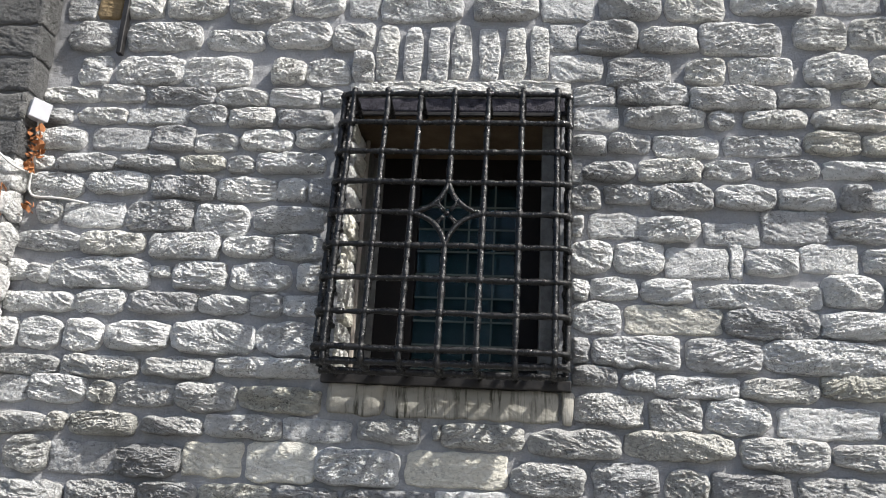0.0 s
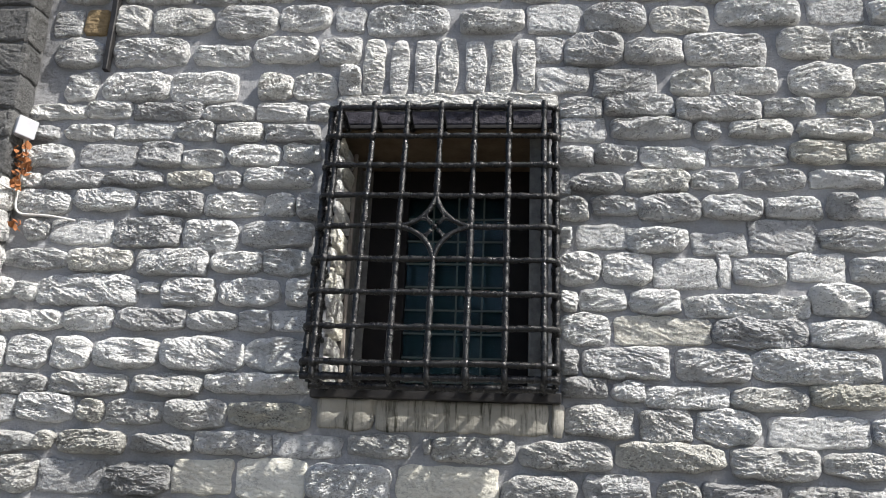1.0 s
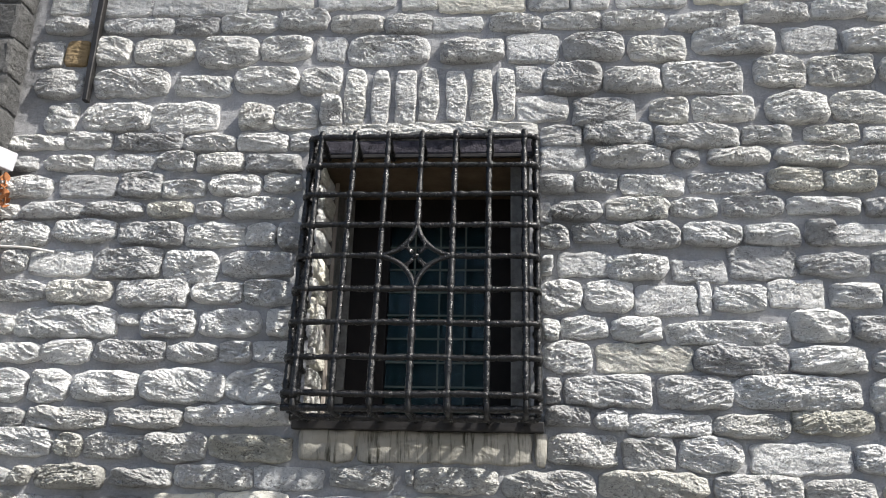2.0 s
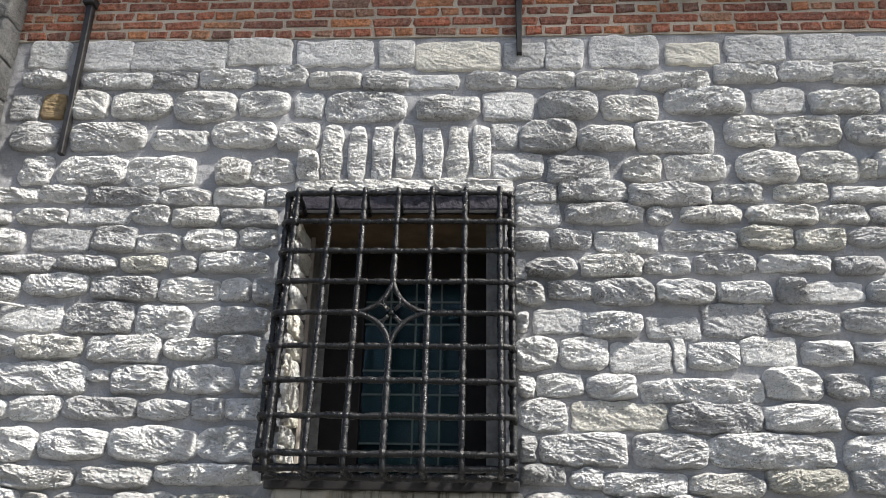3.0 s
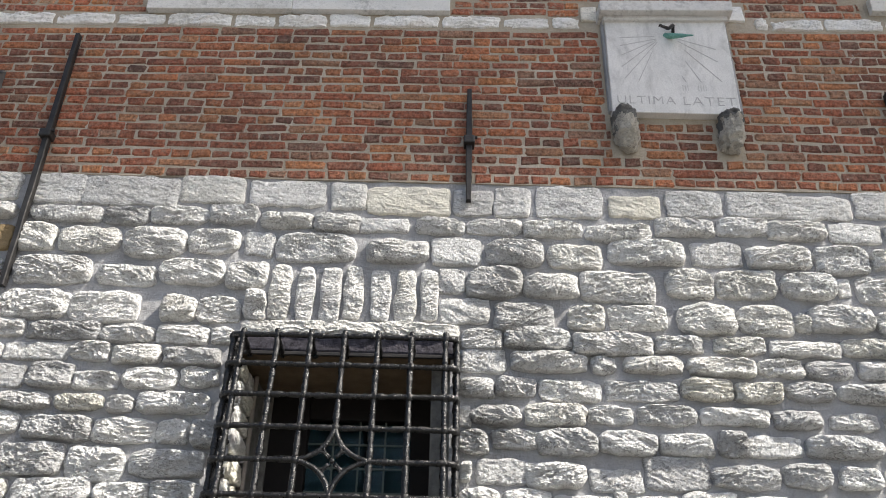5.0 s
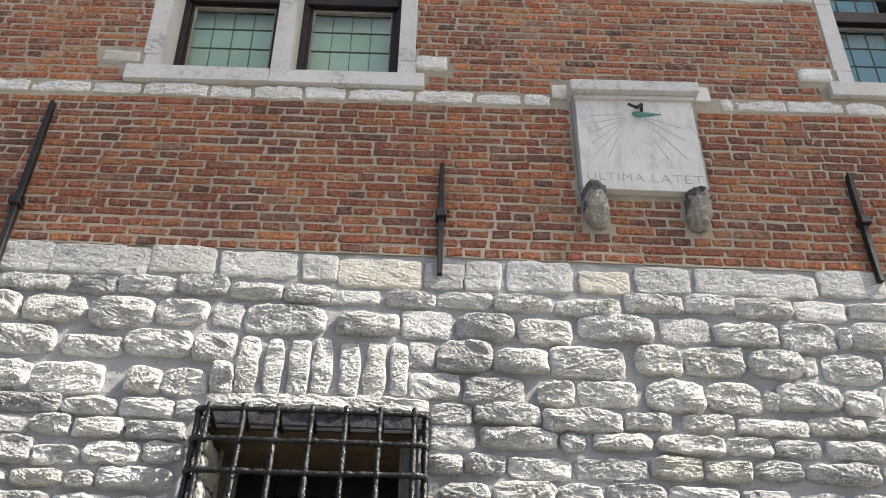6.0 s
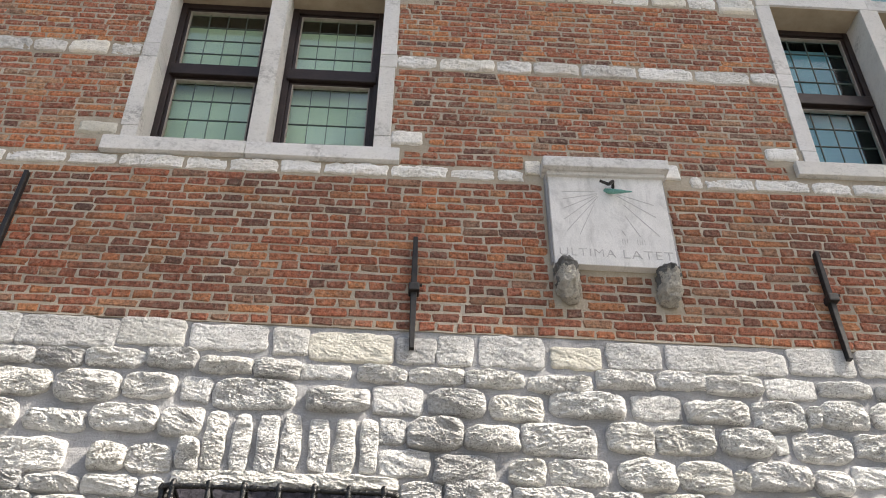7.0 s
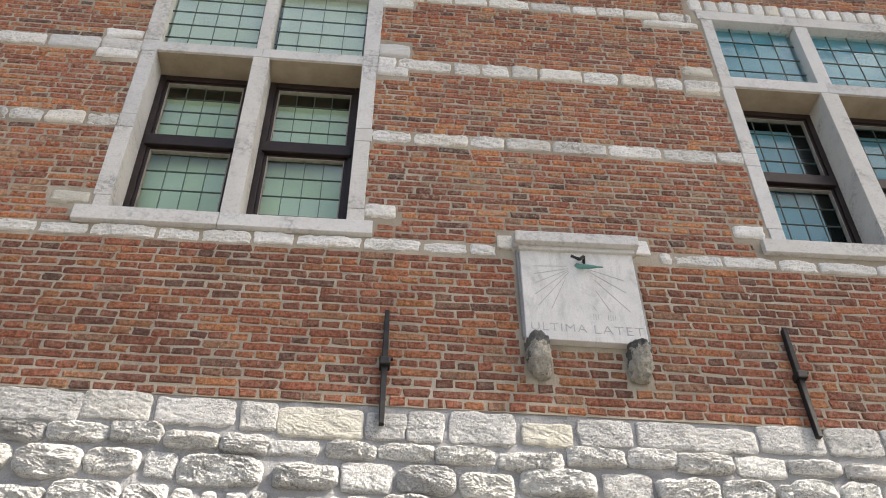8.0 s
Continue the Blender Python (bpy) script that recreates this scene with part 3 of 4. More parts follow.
def streaked():
    n = Nodes("stained_shade_toned_sill_stone")
    # base tone lowered to hold the grille's shade; the dark runs are stains
    c = n.ramp(n.noise(4, 4), (0.3, (0.27, 0.26, 0.225)), (0.7, (0.38, 0.365, 0.325)))
    run = n.math("MULTIPLY", n.ramp(n.noise(1.0, 4, 0.7, vec=n.scaled(42, 10, 4)), (0.5, 0.0), (0.62, 1.0)), n.ramp(n.noise(2.2, 3, 0.6), (0.42, 0.0), (0.6, 1.0)))
    c = n.mix(n.math("MULTIPLY", run, 0.9), c, (0.035, 0.035, 0.025))
    return n.done(c, 0.9, n.bump(n.noise(60, 5, 0.7), 0.4, 0.006), spec=0.15)


SILL = streaked()
for x, w in ((-1.01, 0.285), (-0.715, 0.845), (0.137, 0.06)):
    stone("sill_stone", x, 1.975, w, 0.155, wall_lower, SILL, 0.022, 0.003, 12.0, dice.uniform(0, 60))
part("sill_slab", boxed(WX0, WX1, 0.0, 0.72, 2.05, 2.135, bevel=0.006), SILL, wall_lower)

# ---- the deep opening behind the grille ----
window_1 = tagged(new("window_1"), "deep-set leaded window with dark wooden frame behind iron bars", "window", kind="structure")
part("lintel_beam", boxed(WX0 - 0.02, WX1 + 0.02, -0.014, 0.04, 3.583, 3.672, bevel=0.01, wear=0.012), BEAM, window_1, "dark stained lintel beam")
part("soffit", boxed(WX0 - 0.015, WX1 + 0.015, 0.041, 0.74, 3.58, 3.665), DARKSOFFIT, window_1, "brown boarded soffit")
z = 2.14
while z < 3.5:
    h = dice.uniform(0.07, 0.15)
    cut = dice.choice((0.0, 0.13, 0.18))
    for a, b in ((0.0, cut), (cut, 0.36)):
        if b - a > 0.02:
            stone("jamb_stone", a + 0.004, z, b - a - 0.008, h - 0.008, window_1, PALE if dice.random() < 0.7 else YELLOW, 0.02, 0.012, 4.0, dice.uniform(0, 60), shear=lambda p: Vector((WX0 - p.y * 0.9, p.x, p.z)))
    z += h
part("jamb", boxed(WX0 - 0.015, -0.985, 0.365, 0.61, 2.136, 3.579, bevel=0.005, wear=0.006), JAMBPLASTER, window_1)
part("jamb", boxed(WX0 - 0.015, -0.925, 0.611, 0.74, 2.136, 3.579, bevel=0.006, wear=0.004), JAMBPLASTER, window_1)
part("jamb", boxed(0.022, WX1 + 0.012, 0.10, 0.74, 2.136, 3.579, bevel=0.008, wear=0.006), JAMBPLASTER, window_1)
part("edge_bead", boxed(-0.99, -0.97, 0.345, 0.372, 2.14, 3.575, bevel=0.003, wear=0.003), BEADING, window_1)
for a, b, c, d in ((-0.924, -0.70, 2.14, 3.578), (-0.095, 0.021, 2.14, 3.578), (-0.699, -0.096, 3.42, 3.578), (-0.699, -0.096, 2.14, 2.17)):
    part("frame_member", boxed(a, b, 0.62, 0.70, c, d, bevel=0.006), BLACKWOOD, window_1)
NX, NZ, PW, PH = 4, 9, 0.603 / 4, 1.25 / 9
for i in range(NX):
    for j in range(NZ):
        x0, z0 = -0.699 + PW * i, 2.17 + PH * j
        part("pane", boxed(x0 + 0.004, x0 + PW - 0.004, 0.655, 0.659, z0 + 0.004, z0 + PH - 0.004), DARKGLASS, window_1).visible_shadow = False
for i in range(1, NX):
    part("came", boxed(-0.699 + PW * i - 0.005, -0.699 + PW * i + 0.005, 0.648, 0.662, 2.17, 3.42), LEAD, window_1)
for j in range(1, NZ):
    part("came", boxed(-0.699, -0.096, 0.647, 0.663, 2.17 + PH * j - 0.005, 2.17 + PH * j + 0.005), LEAD, window_1)
# added dark sheet: its colour paints the interior's shade behind the panes
part("lining", boxed(-0.80, 0.0, 0.72, 0.73, 2.14, 3.55), SHADESHEET, window_1)


def room(name, x0, x1, y0, y1, z0, z1):
    """A box behind an opening, open towards it; near-black colour paints the unlit depth."""
    bm = bmesh.new()
    add_box(bm, x0, x1, y0, y1, z0, z1)
    bm.faces.ensure_lookup_table()
    bmesh.ops.delete(bm, geom=[f for f in bm.faces if f.calc_center_median().y < y0 + 0.01], context="FACES")
    tagged(new(name, mesh_of(name, bm, UNLIT)), "near-black box standing in for the unlit room behind the window", "room", kind="structure")


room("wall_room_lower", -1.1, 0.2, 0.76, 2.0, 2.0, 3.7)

# ---- the iron grille: a basket that stands out further at its foot ----
GZ1, GZ0 = 3.603, 2.249


def out(z):
    return -0.19 - 0.185 * (GZ1 - z) / (GZ1 - GZ0)


grille = thing("window_grille", "black wrought iron basket grille with a star ornament over the window", "window grille")
ROWS = [GZ1 + (GZ0 - GZ1) * k / 8 for k in range(9)]
COLS = [-0.956 + 0.1748 * k for k in range(7)]
GL, GR, BAR = -1.012, 0.152, 0.0154


def collar(x, y, z, r=0.0215):
    """The swollen eye where a bar is threaded through another."""
    bm = bmesh.new()
    bmesh.ops.create_icosphere(bm, subdivisions=2, radius=r * dice.uniform(0.92, 1.16))
    for v in bm.verts:
        v.co = Vector((v.co.x * 0.92, v.co.y * 0.9, v.co.z * 1.12)) * (1 + 0.22 * noise.noise(v.co * 60 + Vector((x, y, z)) * 31))
        v.co += Vector((x, y, z))
    part("collar", bm, IRON, grille, smooth=True)


def forged(name, pts, thick=1.0, label=""):
    bm = bmesh.new()
    add_tube(bm, pts, BAR * thick, 8, lumps=0.4)
    part(name, bm, IRON, grille, label, True)


for k, x in enumerate(COLS):
    wob = dice.uniform(-0.004, 0.004)
    head = rounded([(x, 0.01, GZ1 - 0.035), (x, out(GZ1) * 0.75, GZ1 - 0.012), (x, out(GZ1) - 0.004, GZ1 + 0.034), (x + wob, out(GZ1) - 0.003, GZ1 - 0.04)], 0.022)
    foot = rounded([(x, out(GZ0 + 0.05), GZ0 + 0.05), (x, out(GZ0) + 0.002, GZ0 - 0.075), (x, 0.01, 2.17)], 0.03)
    if k == 3:
        forged("upright_bar", head + dense((x + wob, out(GZ1), GZ1 - 0.06), (x, out(ROWS[3]), ROWS[3] - 0.004)))
        forged("upright_bar", dense((x, out(ROWS[5]), ROWS[5] + 0.004), (x, out(GZ0 + 0.07), GZ0 + 0.07)) + foot)
    else:
        forged("upright_bar", head + dense((x + wob, out(GZ1), GZ1 - 0.06), (x, out(GZ0 + 0.07), GZ0 + 0.07)) + foot)
    for r in ROWS:
        if not (k == 3 and r == ROWS[4]):
            collar(x, out(r), r)
for k, z in enumerate(ROWS):
    y = out(z) - 0.002
    line = rounded([(GL, 0.01, z - 0.006), (GL, y, z), (GR, y, z), (GR, 0.01, z - 0.006)], 0.045)
    for p in line:
        p.z += 0.006 * noise.noise(Vector((p.x * 5, k * 3.7, 0.5)))
    for piece in [[p for p in line if p.x < COLS[2] + 0.015], [p for p in line if p.x > COLS[4] - 0.015]] if k == 4 else [line]:
        forged("cross_bar", piece, 0.98)
for x in (GL, GR):
    for f in (0.22, 0.52, 0.82):
        forged("side_bar", dense((x, out(GZ1) * f, GZ1 + 0.015), (x, out(GZ0) * f, GZ0 - 0.07)))
        for r in ROWS:
            collar(x, out(r) * f, r, 0.023)
for y, s in ((-0.355, 0.9), (-0.18, 0.8)):
    bm = bmesh.new()
    add_tube(bm, dense((GL, y, 2.185 + (-0.02 if y > -0.2 else 0)), (GR, y, 2.19 + (-0.02 if y > -0.2 else 0))), BAR * 1.15, 8, lumps=0.42)
    part("foot_bar", bm, IRON, grille, smooth=True)
part("wall_strap", boxed(GL - 0.025, GR + 0.03, -0.05, 0.012, 2.125, 2.175, bevel=0.006, wear=0.004), RUSTIRON, grille, "heavy flat iron strap along the sill")
part("wall_strap", boxed(GL - 0.02, GR + 0.02, -0.03, -0.012, 3.56, 3.58, bevel=0.004, wear=0.003), RUSTIRON, grille)
SX, SZ = COLS[3], ROWS[4]
TIPS = [(SX, ROWS[3]), (COLS[4], SZ), (SX, ROWS[5]), (COLS[2], SZ)]
star = bmesh.new()
for (ax, az), (bx, bz) in zip(TIPS, TIPS[1:] + TIPS[:1]):
    qx, qz = SX + (ax + bx - 2 * SX) * 0.17, SZ + (az + bz - 2 * SZ) * 0.17
    pts = []
    for i in range(17):
        t = i / 16
        px, pz = (1 - t) ** 2 * ax + 2 * t * (1 - t) * qx + t * t * bx, (1 - t) ** 2 * az + 2 * t * (1 - t) * qz + t * t * bz
        pts.append((px, out(pz) - 0.004, pz))
    add_tube(star, pts, BAR * 0.85, 8, lumps=0.15)
part("star", star, IRON, grille, "forged four-pointed star with curled petals", True)
petals = bmesh.new()
for sx in (-1, 1):
    for sz in (-1, 1):
        for flip in (0, 1):
            pts = []
            for i in range(9):
                t = i / 8
                a, b = 0.018 + 0.062 * t, 0.012 + 0.03 * math.sin(t * 2.6)
                a, b = (b, a * 1.05) if flip else (a, b)
                pts.append((SX + sx * a, out(SZ) - 0.002, SZ + sz * b))
            add_tube(petals, pts, BAR * 0.42, 6)
bmesh.ops.create_icosphere(petals, subdivisions=2, radius=0.014, matrix=Matrix.Translation((SX, out(SZ), SZ)))
part("petals", petals, IRON, grille, smooth=True)

# ---- upper wall core with its two window bays ----
W2 = dict(x0=-1.76, m0=-1.0, m1=-0.87, x1=-0.12, sill=6.185, t0=8.07, t1=8.19, top=9.2)
W3 = dict(x0=3.14, m0=3.94, m1=4.10, x1=4.95, sill=6.22, t0=8.135, t1=8.275, top=9.2)


def upper_wall():
    bm = bmesh.new()
    levels = (4.70, 5.9, 6.16, 7.2, 8.2, 9.22, 12.0)
    for z0, z1 in zip(levels, levels[1:]):
        spans = [(-6, -1.80), (-0.08, 3.06), (4.99, 8)] if 6.1 < z0 < 9.2 else [(-6, 8)]
        for a, b in spans:
            n = max(1, int((b - a) / 1.0))
            for i in range(n):
                add_box(bm, a + (b - a) * i / n, a + (b - a) * (i + 1) / n, 0.0, 0.45, z0, z1)
    return mesh_of("wall_upper", bent(bm), BRICKMORTAR)


wall_upper = tagged(new("wall_upper", upper_wall()), "old red brick wall with pale stone string courses", "brick wall", kind="structure")
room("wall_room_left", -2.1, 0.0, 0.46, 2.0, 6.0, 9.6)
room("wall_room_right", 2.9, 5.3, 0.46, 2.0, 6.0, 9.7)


# ---- unseen overhang, added high over the wall to keep sun off its upper part ----
shade_overhang = bmesh.new()
add_box(shade_overhang, -14, 14, -4.1, 0.5, 16.0, 16.15)
add_box(shade_overhang, -14, 14, -4.18, -4.101, 15.95, 16.25)
tagged(new("roof", mesh_of("roof", shade_overhang, FRAMEWOOD)), "unseen dark overhang added to shade the upper wall", "roof", kind="structure")
part("gable_core", boxed(-14, 14, 0.02, 0.44, 11.99, 16.0), BRICKMORTAR, wall_upper)


# ---- cross windows ----
def cross_window(name, label, w, lower_glass, upper_glass, blind, blind_top, blind_right, upper_blind, upper_rows, quoins):
    win = tagged(new(name), label, "window", kind="structure")
    x0, m0, m1, x1, sill, t0, t1, top = (w[k] for k in ("x0", "m0", "m1", "x1", "sill", "t0", "t1", "top"))

    def block(n, *box, mat=DRESSED, bevel=0.005, wear=0.004, label="", parent=win):
        return part(n, bent(boxed(*box, bevel=bevel, wear=wear)), mat, parent, label)

    # stone dressings, cut into pieces as they stand
    jz = [sill, sill + 0.14, 7.07, 7.22, t0 - 0.02, t1 + 0.02, top]
    for a, b in zip(jz, jz[1:]):
        block("jamb_stone", x0 - 0.11 - dice.uniform(0, 0.02), x0, -0.014, 0.385, a + 0.002, b - 0.002)
        block("jamb_stone", x1, x1 + 0.115 + dice.uniform(0, 0.02), -0.014, 0.385, a + 0.002, b - 0.002)
    mid = (m0 + m1) / 2
    block("window_sill", x0 - 0.21, mid - 0.06, -0.05, 0.40, sill - 0.125, sill)
    block("window_sill", mid - 0.057, x1 + 0.19, -0.048, 0.40, sill - 0.125, sill - 0.003)
    block("mullion", m0, m1, -0.012, 0.385, sill + 0.002, t0)
    block("mullion", m0 + 0.012, m1 - 0.012, -0.012, 0.22, t1, top)
    block("transom", x0, mid, -0.014, 0.36, t0 + 0.004, t1)
    block("transom", mid + 0.002, x1, -0.013, 0.36, t0 + 0.004, t1)
    for a, b in ((x0, m0), (m1, x1)):
        block("soffit", a + 0.004, b - 0.004, 0.01, 0.36, t0 - 0.002, t0 + 0.003, mat=SOFFIT, bevel=0, wear=0)
    block("lintel", x0 - 0.14, mid, -0.02, 0.27, top + 0.002, top + 0.15)
    block("lintel", mid + 0.003, x1 + 0.14, -0.019, 0.27, top + 0.002, top + 0.15)
    n = 14
    for i in range(n):
        a = x0 - 0.2 + (x1 - x0 + 0.4) * i / n
        stone("arch_stone", a + 0.006, top + 0.158, (x1 - x0 + 0.4) / n - 0.012, 0.2, win, BANDSTONE, 0.018, 0.006, 7, dice.uniform(0, 60), shear=bend, step=0.014)
    for qx, qz, qw, qh, m in quoins:
        stone("quoin", qx, qz, qw, qh, win, m, 0.026, 0.009, 14, dice.uniform(0, 60), shear=bend, step=0.014)

    for a, b in ((x0, m0), (m1, x1)):
        # dark timber frame with two casements, one over the other
        frame_ob = part("window_frame", bent(boxed(a, a + 0.05, 0.24, 0.34, sill, t0 - 0.003, bevel=0.005)), FRAMEWOOD, win)
        part("frame_member", bent(boxed(b - 0.05, b, 0.24, 0.34, sill, t0 - 0.003, bevel=0.005)), FRAMEWOOD, frame_ob)
        part("frame_member", bent(boxed(a + 0.05, b - 0.05, 0.242, 0.34, t0 - 0.065, t0 - 0.003, bevel=0.005)), FRAMEWOOD, frame_ob)
        part("frame_member", bent(boxed(a + 0.05, b - 0.05, 0.242, 0.34, sill, sill + 0.07, bevel=0.005)), FRAMEWOOD, frame_ob)
        part("rail", bent(boxed(a + 0.03, b - 0.03, 0.215, 0.34, 7.15, 7.27, bevel=0.008)), FRAMEWOOD, frame_ob, "heavy dark brown middle rail")
        for c0, c1, rows in ((sill + 0.07, 7.15, 4), (7.27, t0 - 0.065, 4)):
            ga, gb, gc, gd = a + 0.085, b - 0.085, c0 + 0.035, c1 - 0.035
            sash = part("casement", bent(boxed(a + 0.05, ga - 0.008, 0.26, 0.305, c0, c1, bevel=0.004)), FRAMEWOOD, win)
            part("stile", bent(boxed(gb + 0.008, b - 0.05, 0.26, 0.305, c0, c1, bevel=0.004)), FRAMEWOOD, sash)
            part("stile", bent(boxed(ga - 0.008, gb + 0.008, 0.26, 0.305, c0, gc - 0.008, bevel=0.004)), FRAMEWOOD, sash)
            part("stile", bent(boxed(ga - 0.008, gb + 0.008, 0.26, 0.305, gd + 0.008, c1, bevel=0.004)), FRAMEWOOD, sash)
            for bx in ((ga - 0.008, ga, gc - 0.008, gd + 0.008), (gb, gb + 0.008, gc - 0.008, gd + 0.008), (ga, gb, gd, gd + 0.008), (ga, gb, gc - 0.008, gc)):
                part("bead", bent(boxed(bx[0], bx[1], 0.256, 0.295, bx[2], bx[3])), BEADING, sash)
            panes(sash, ga, gb, gc, gd, 4, rows, 0.282, lower_glass)
        panes(win, a + 0.002, b - 0.002, t1, top, 4, upper_rows, 0.075, upper_glass)
        part("blind", bent(boxed(a + 0.02, b - 0.02, 0.11, 0.115, t1, top + 0.01)), upper_blind, win)
        edge = a + 0.03 + (b - a - 0.06) * blind_right
        part("blind", bent(boxed(a + 0.03, edge, 0.385, 0.39, sill, blind_top)), blind, win)
    return win


def panes(parent, x0, x1, z0, z1, nx, nz, y, material):
    w, h = (x1 - x0) / nx, (z1 - z0) / nz
    for i in range(nx):
        for j in range(nz):
            a, c = x0 + w * i, z0 + h * j
            bm = boxed(a + 0.003, a + w - 0.003, y, y + 0.003, c + 0.003, c + h - 0.003)
            t1, t2 = dice.uniform(-0.012, 0.012), dice.uniform(-0.012, 0.012)
            for v in bm.verts:
                v.co.y += t1 * (v.co.x - a - w / 2) + t2 * (v.co.z - c - h / 2)
            part("pane", bent(bm), material, parent).visible_shadow = False
    for i in range(1, nx):
        part("came", bent(boxed(x0 + w * i - 0.0026, x0 + w * i + 0.0026, y - 0.005, y + 0.008, z0, z1)), LEAD, parent)
    for j in range(1, nz):
        part("came", bent(boxed(x0, x1, y - 0.0055, y + 0.0085, z0 + h * j - 0.0026, z0 + h * j + 0.0026)), LEAD, parent)


cross_window("window_2", "stone cross window with dark brown casements and pale green leaded panes", W2, GREENGLASS, SKYGLASS, GREENBLIND, 7.93, 1.0, SKYTONEBLIND, 5,
             ((-2.17, 6.225, 0.27, 0.13, YELLOW), (-0.005, 6.245, 0.24, 0.135, BANDSTONE), (-2.22, 7.93, 0.33, 0.12, BANDSTONE), (-2.2, 8.215, 0.31, 0.11, BANDSTONE), (-0.005, 7.945, 0.28, 0.115, BANDSTONE),
              (-0.005, 8.215, 0.29, 0.19, DRESSED), (-0.005, 9.0, 0.3, 0.12, BANDSTONE)))
cross_window("window_3", "stone cross window with dark brown casements and blue-green leaded panes", W3, BLUEGLASS, BLUEGLASS, BLUEBLIND, 8.03, 0.84, BLUEBLIND, 4,
             ((2.74, 6.245, 0.25, 0.125, BANDSTONE), (2.70, 8.26, 0.29, 0.12, YELLOW), (2.68, 7.98, 0.31, 0.08, BANDSTONE), (2.45, 9.03, 0.54, 0.09, BANDSTONE), (5.07, 6.245, 0.25, 0.125, BANDSTONE)))

# ---- string courses ----
BANDS = ((5.935, 6.055), (7.07, 7.222), (8.025, 8.20), (9.13, 9.278))
CUTS = {6.055: ((0.955, 2.12),), 7.222: ((-1.876, 0.0), (3.02, 5.075)), 8.20: ((-1.876, 0.0), (3.02, 5.075)), 9.278: ((-1.92, 0.03), (2.94, 5.11))}
for z0, z1 in BANDS:
    x = -3.4
    while x < 5.6:
        w = dice.uniform(0.24, 0.48)
        pieces = [(x, x + w)]
        for a, b in CUTS[z1]:
            pieces = [q for p, r in pieces for q in ((p, min(r, a)), (max(p, b), r)) if q[1] - q[0] > 0.05]
        for p, r in pieces:
            stone("band_stone", p + 0.005, z0 + dice.uniform(0, 0.008), r - p - 0.01, z1 - z0 - dice.uniform(0.004, 0.014), wall_upper, BANDSTONE if dice.random() < 0.85 else DRESSED, dice.uniform(0.016, 0.028), dice.uniform(0.008, 0.017), 13.0,
                  dice.uniform(0, 60), shear=bend, step=0.009)
        x += w

# ---- sundial ----
sundial = thing("sundial", "pale stone sundial slab with a Latin motto under a small cornice", "sundial", at=(1.49, 0, 5.22))


def dial_part(n, bm, m, label="", parent=None, smooth=False):
    ob = part(n, bm, m, parent or sundial, label, smooth)
    if not parent:
        ob.location = (-1.49, 0, -5.22)
    return ob


DY = -0.06
plate = dial_part("plate", boxed(1.10, 1.905, DY, 0.03, 5.225, 6.06, bevel=0.006), SLAB, "smooth pale grey dial slab")
dial_part("mortar_bed", boxed(1.083, 1.922, DY + 0.022, 0.03, 5.24, 6.05, bevel=0.01, wear=0.012), MORTAR)
cornice = bmesh.new()
add_box(cornice, 1.06, 1.945, -0.135, 0.03, 6.022, 6.112, bevel=0.007, wear=0.006)
add_box(cornice, 1.075, 1.93, -0.09, 0.03, 6.1125, 6.16, bevel=0.014, wear=0.008)
add_box(cornice, 1.09, 1.92, -0.085, 0.03, 5.99, 6.0215, bevel=0.004)
for v in cornice.verts:
    v.co.z += 0.03 * (v.co.x - 1.5)
dial_part("cornice", cornice, DRESSED, "lichen-spotted stone cornice")
dial_part("side_block", boxed(0.955, 1.062, -0.02, 0.03, 6.03, 6.16, bevel=0.012, wear=0.012), BANDSTONE)
dial_part("side_block", boxed(1.942, 2.06, -0.02, 0.03, 6.06, 6.185, bevel=0.012, wear=0.012), BANDSTONE)
for ax, az, bx, bz in ((1.418, 5.86, 1.188, 5.843), (1.43, 5.838, 1.19, 5.773), (1.432, 5.829, 1.188, 5.69), (1.431, 5.819, 1.186, 5.594), (1.435, 5.81, 1.196, 5.493), (1.398, 5.733, 1.284, 5.473),
                       (1.56, 5.847, 1.814, 5.759), (1.565, 5.829, 1.813, 5.652), (1.606, 5.748, 1.817, 5.488), (1.602, 5.655, 1.684, 5.479), (1.565, 5.527, 1.587, 5.48)):
    bm = bmesh.new()
    d = Vector((bx - ax, 0, bz - az))
    s = Vector((-d.z, 0, d.x)).normalized() * 0.0028
    q = [Vector((x, y, z)) + k * s for y in (DY - 0.0015, DY + 0.004) for x, z, k in ((ax, az, -0.7), (ax, az, 0.7), (bx, bz, 1), (bx, bz, -1))]
    v = [bm.verts.new(p) for p in q]
    for f in ((0, 1, 2, 3), (4, 7, 6, 5), (0, 4, 5, 1), (1, 5, 6, 2), (2, 6, 7, 3), (3, 7, 4, 0)):
        bm.faces.new([v[i] for i in f])
    dial_part("hour_line", bm, GROOVE, parent=plate)


def carved(text, x, z, size, width):
    cu = bpy.data.curves.new("carved_letters", "FONT")
    cu.body, cu.size, cu.extrude, cu.space_character = text, size, 0.001, 1.12
    cu.offset = -0.0014
    cu.materials.append(GROOVE)
    ob = new("carved_letters", cu)
    bpy.context.view_layer.update()
    ob.parent = plate
    ob.matrix_basis = Matrix.Translation((x, DY - 0.001, z)) @ Euler((math.pi / 2, 0, 0)).to_matrix().to_4x4() @ Matrix.Diagonal((width / max(0.01, ob.dimensions.x), 1, 1, 1))


carved("ULTIMA", 1.13, 5.293, 0.092, 0.365)
carved("LATET", 1.545, 5.29, 0.1, 0.33)
carved("III", 1.555, 5.405, 0.07, 0.035)
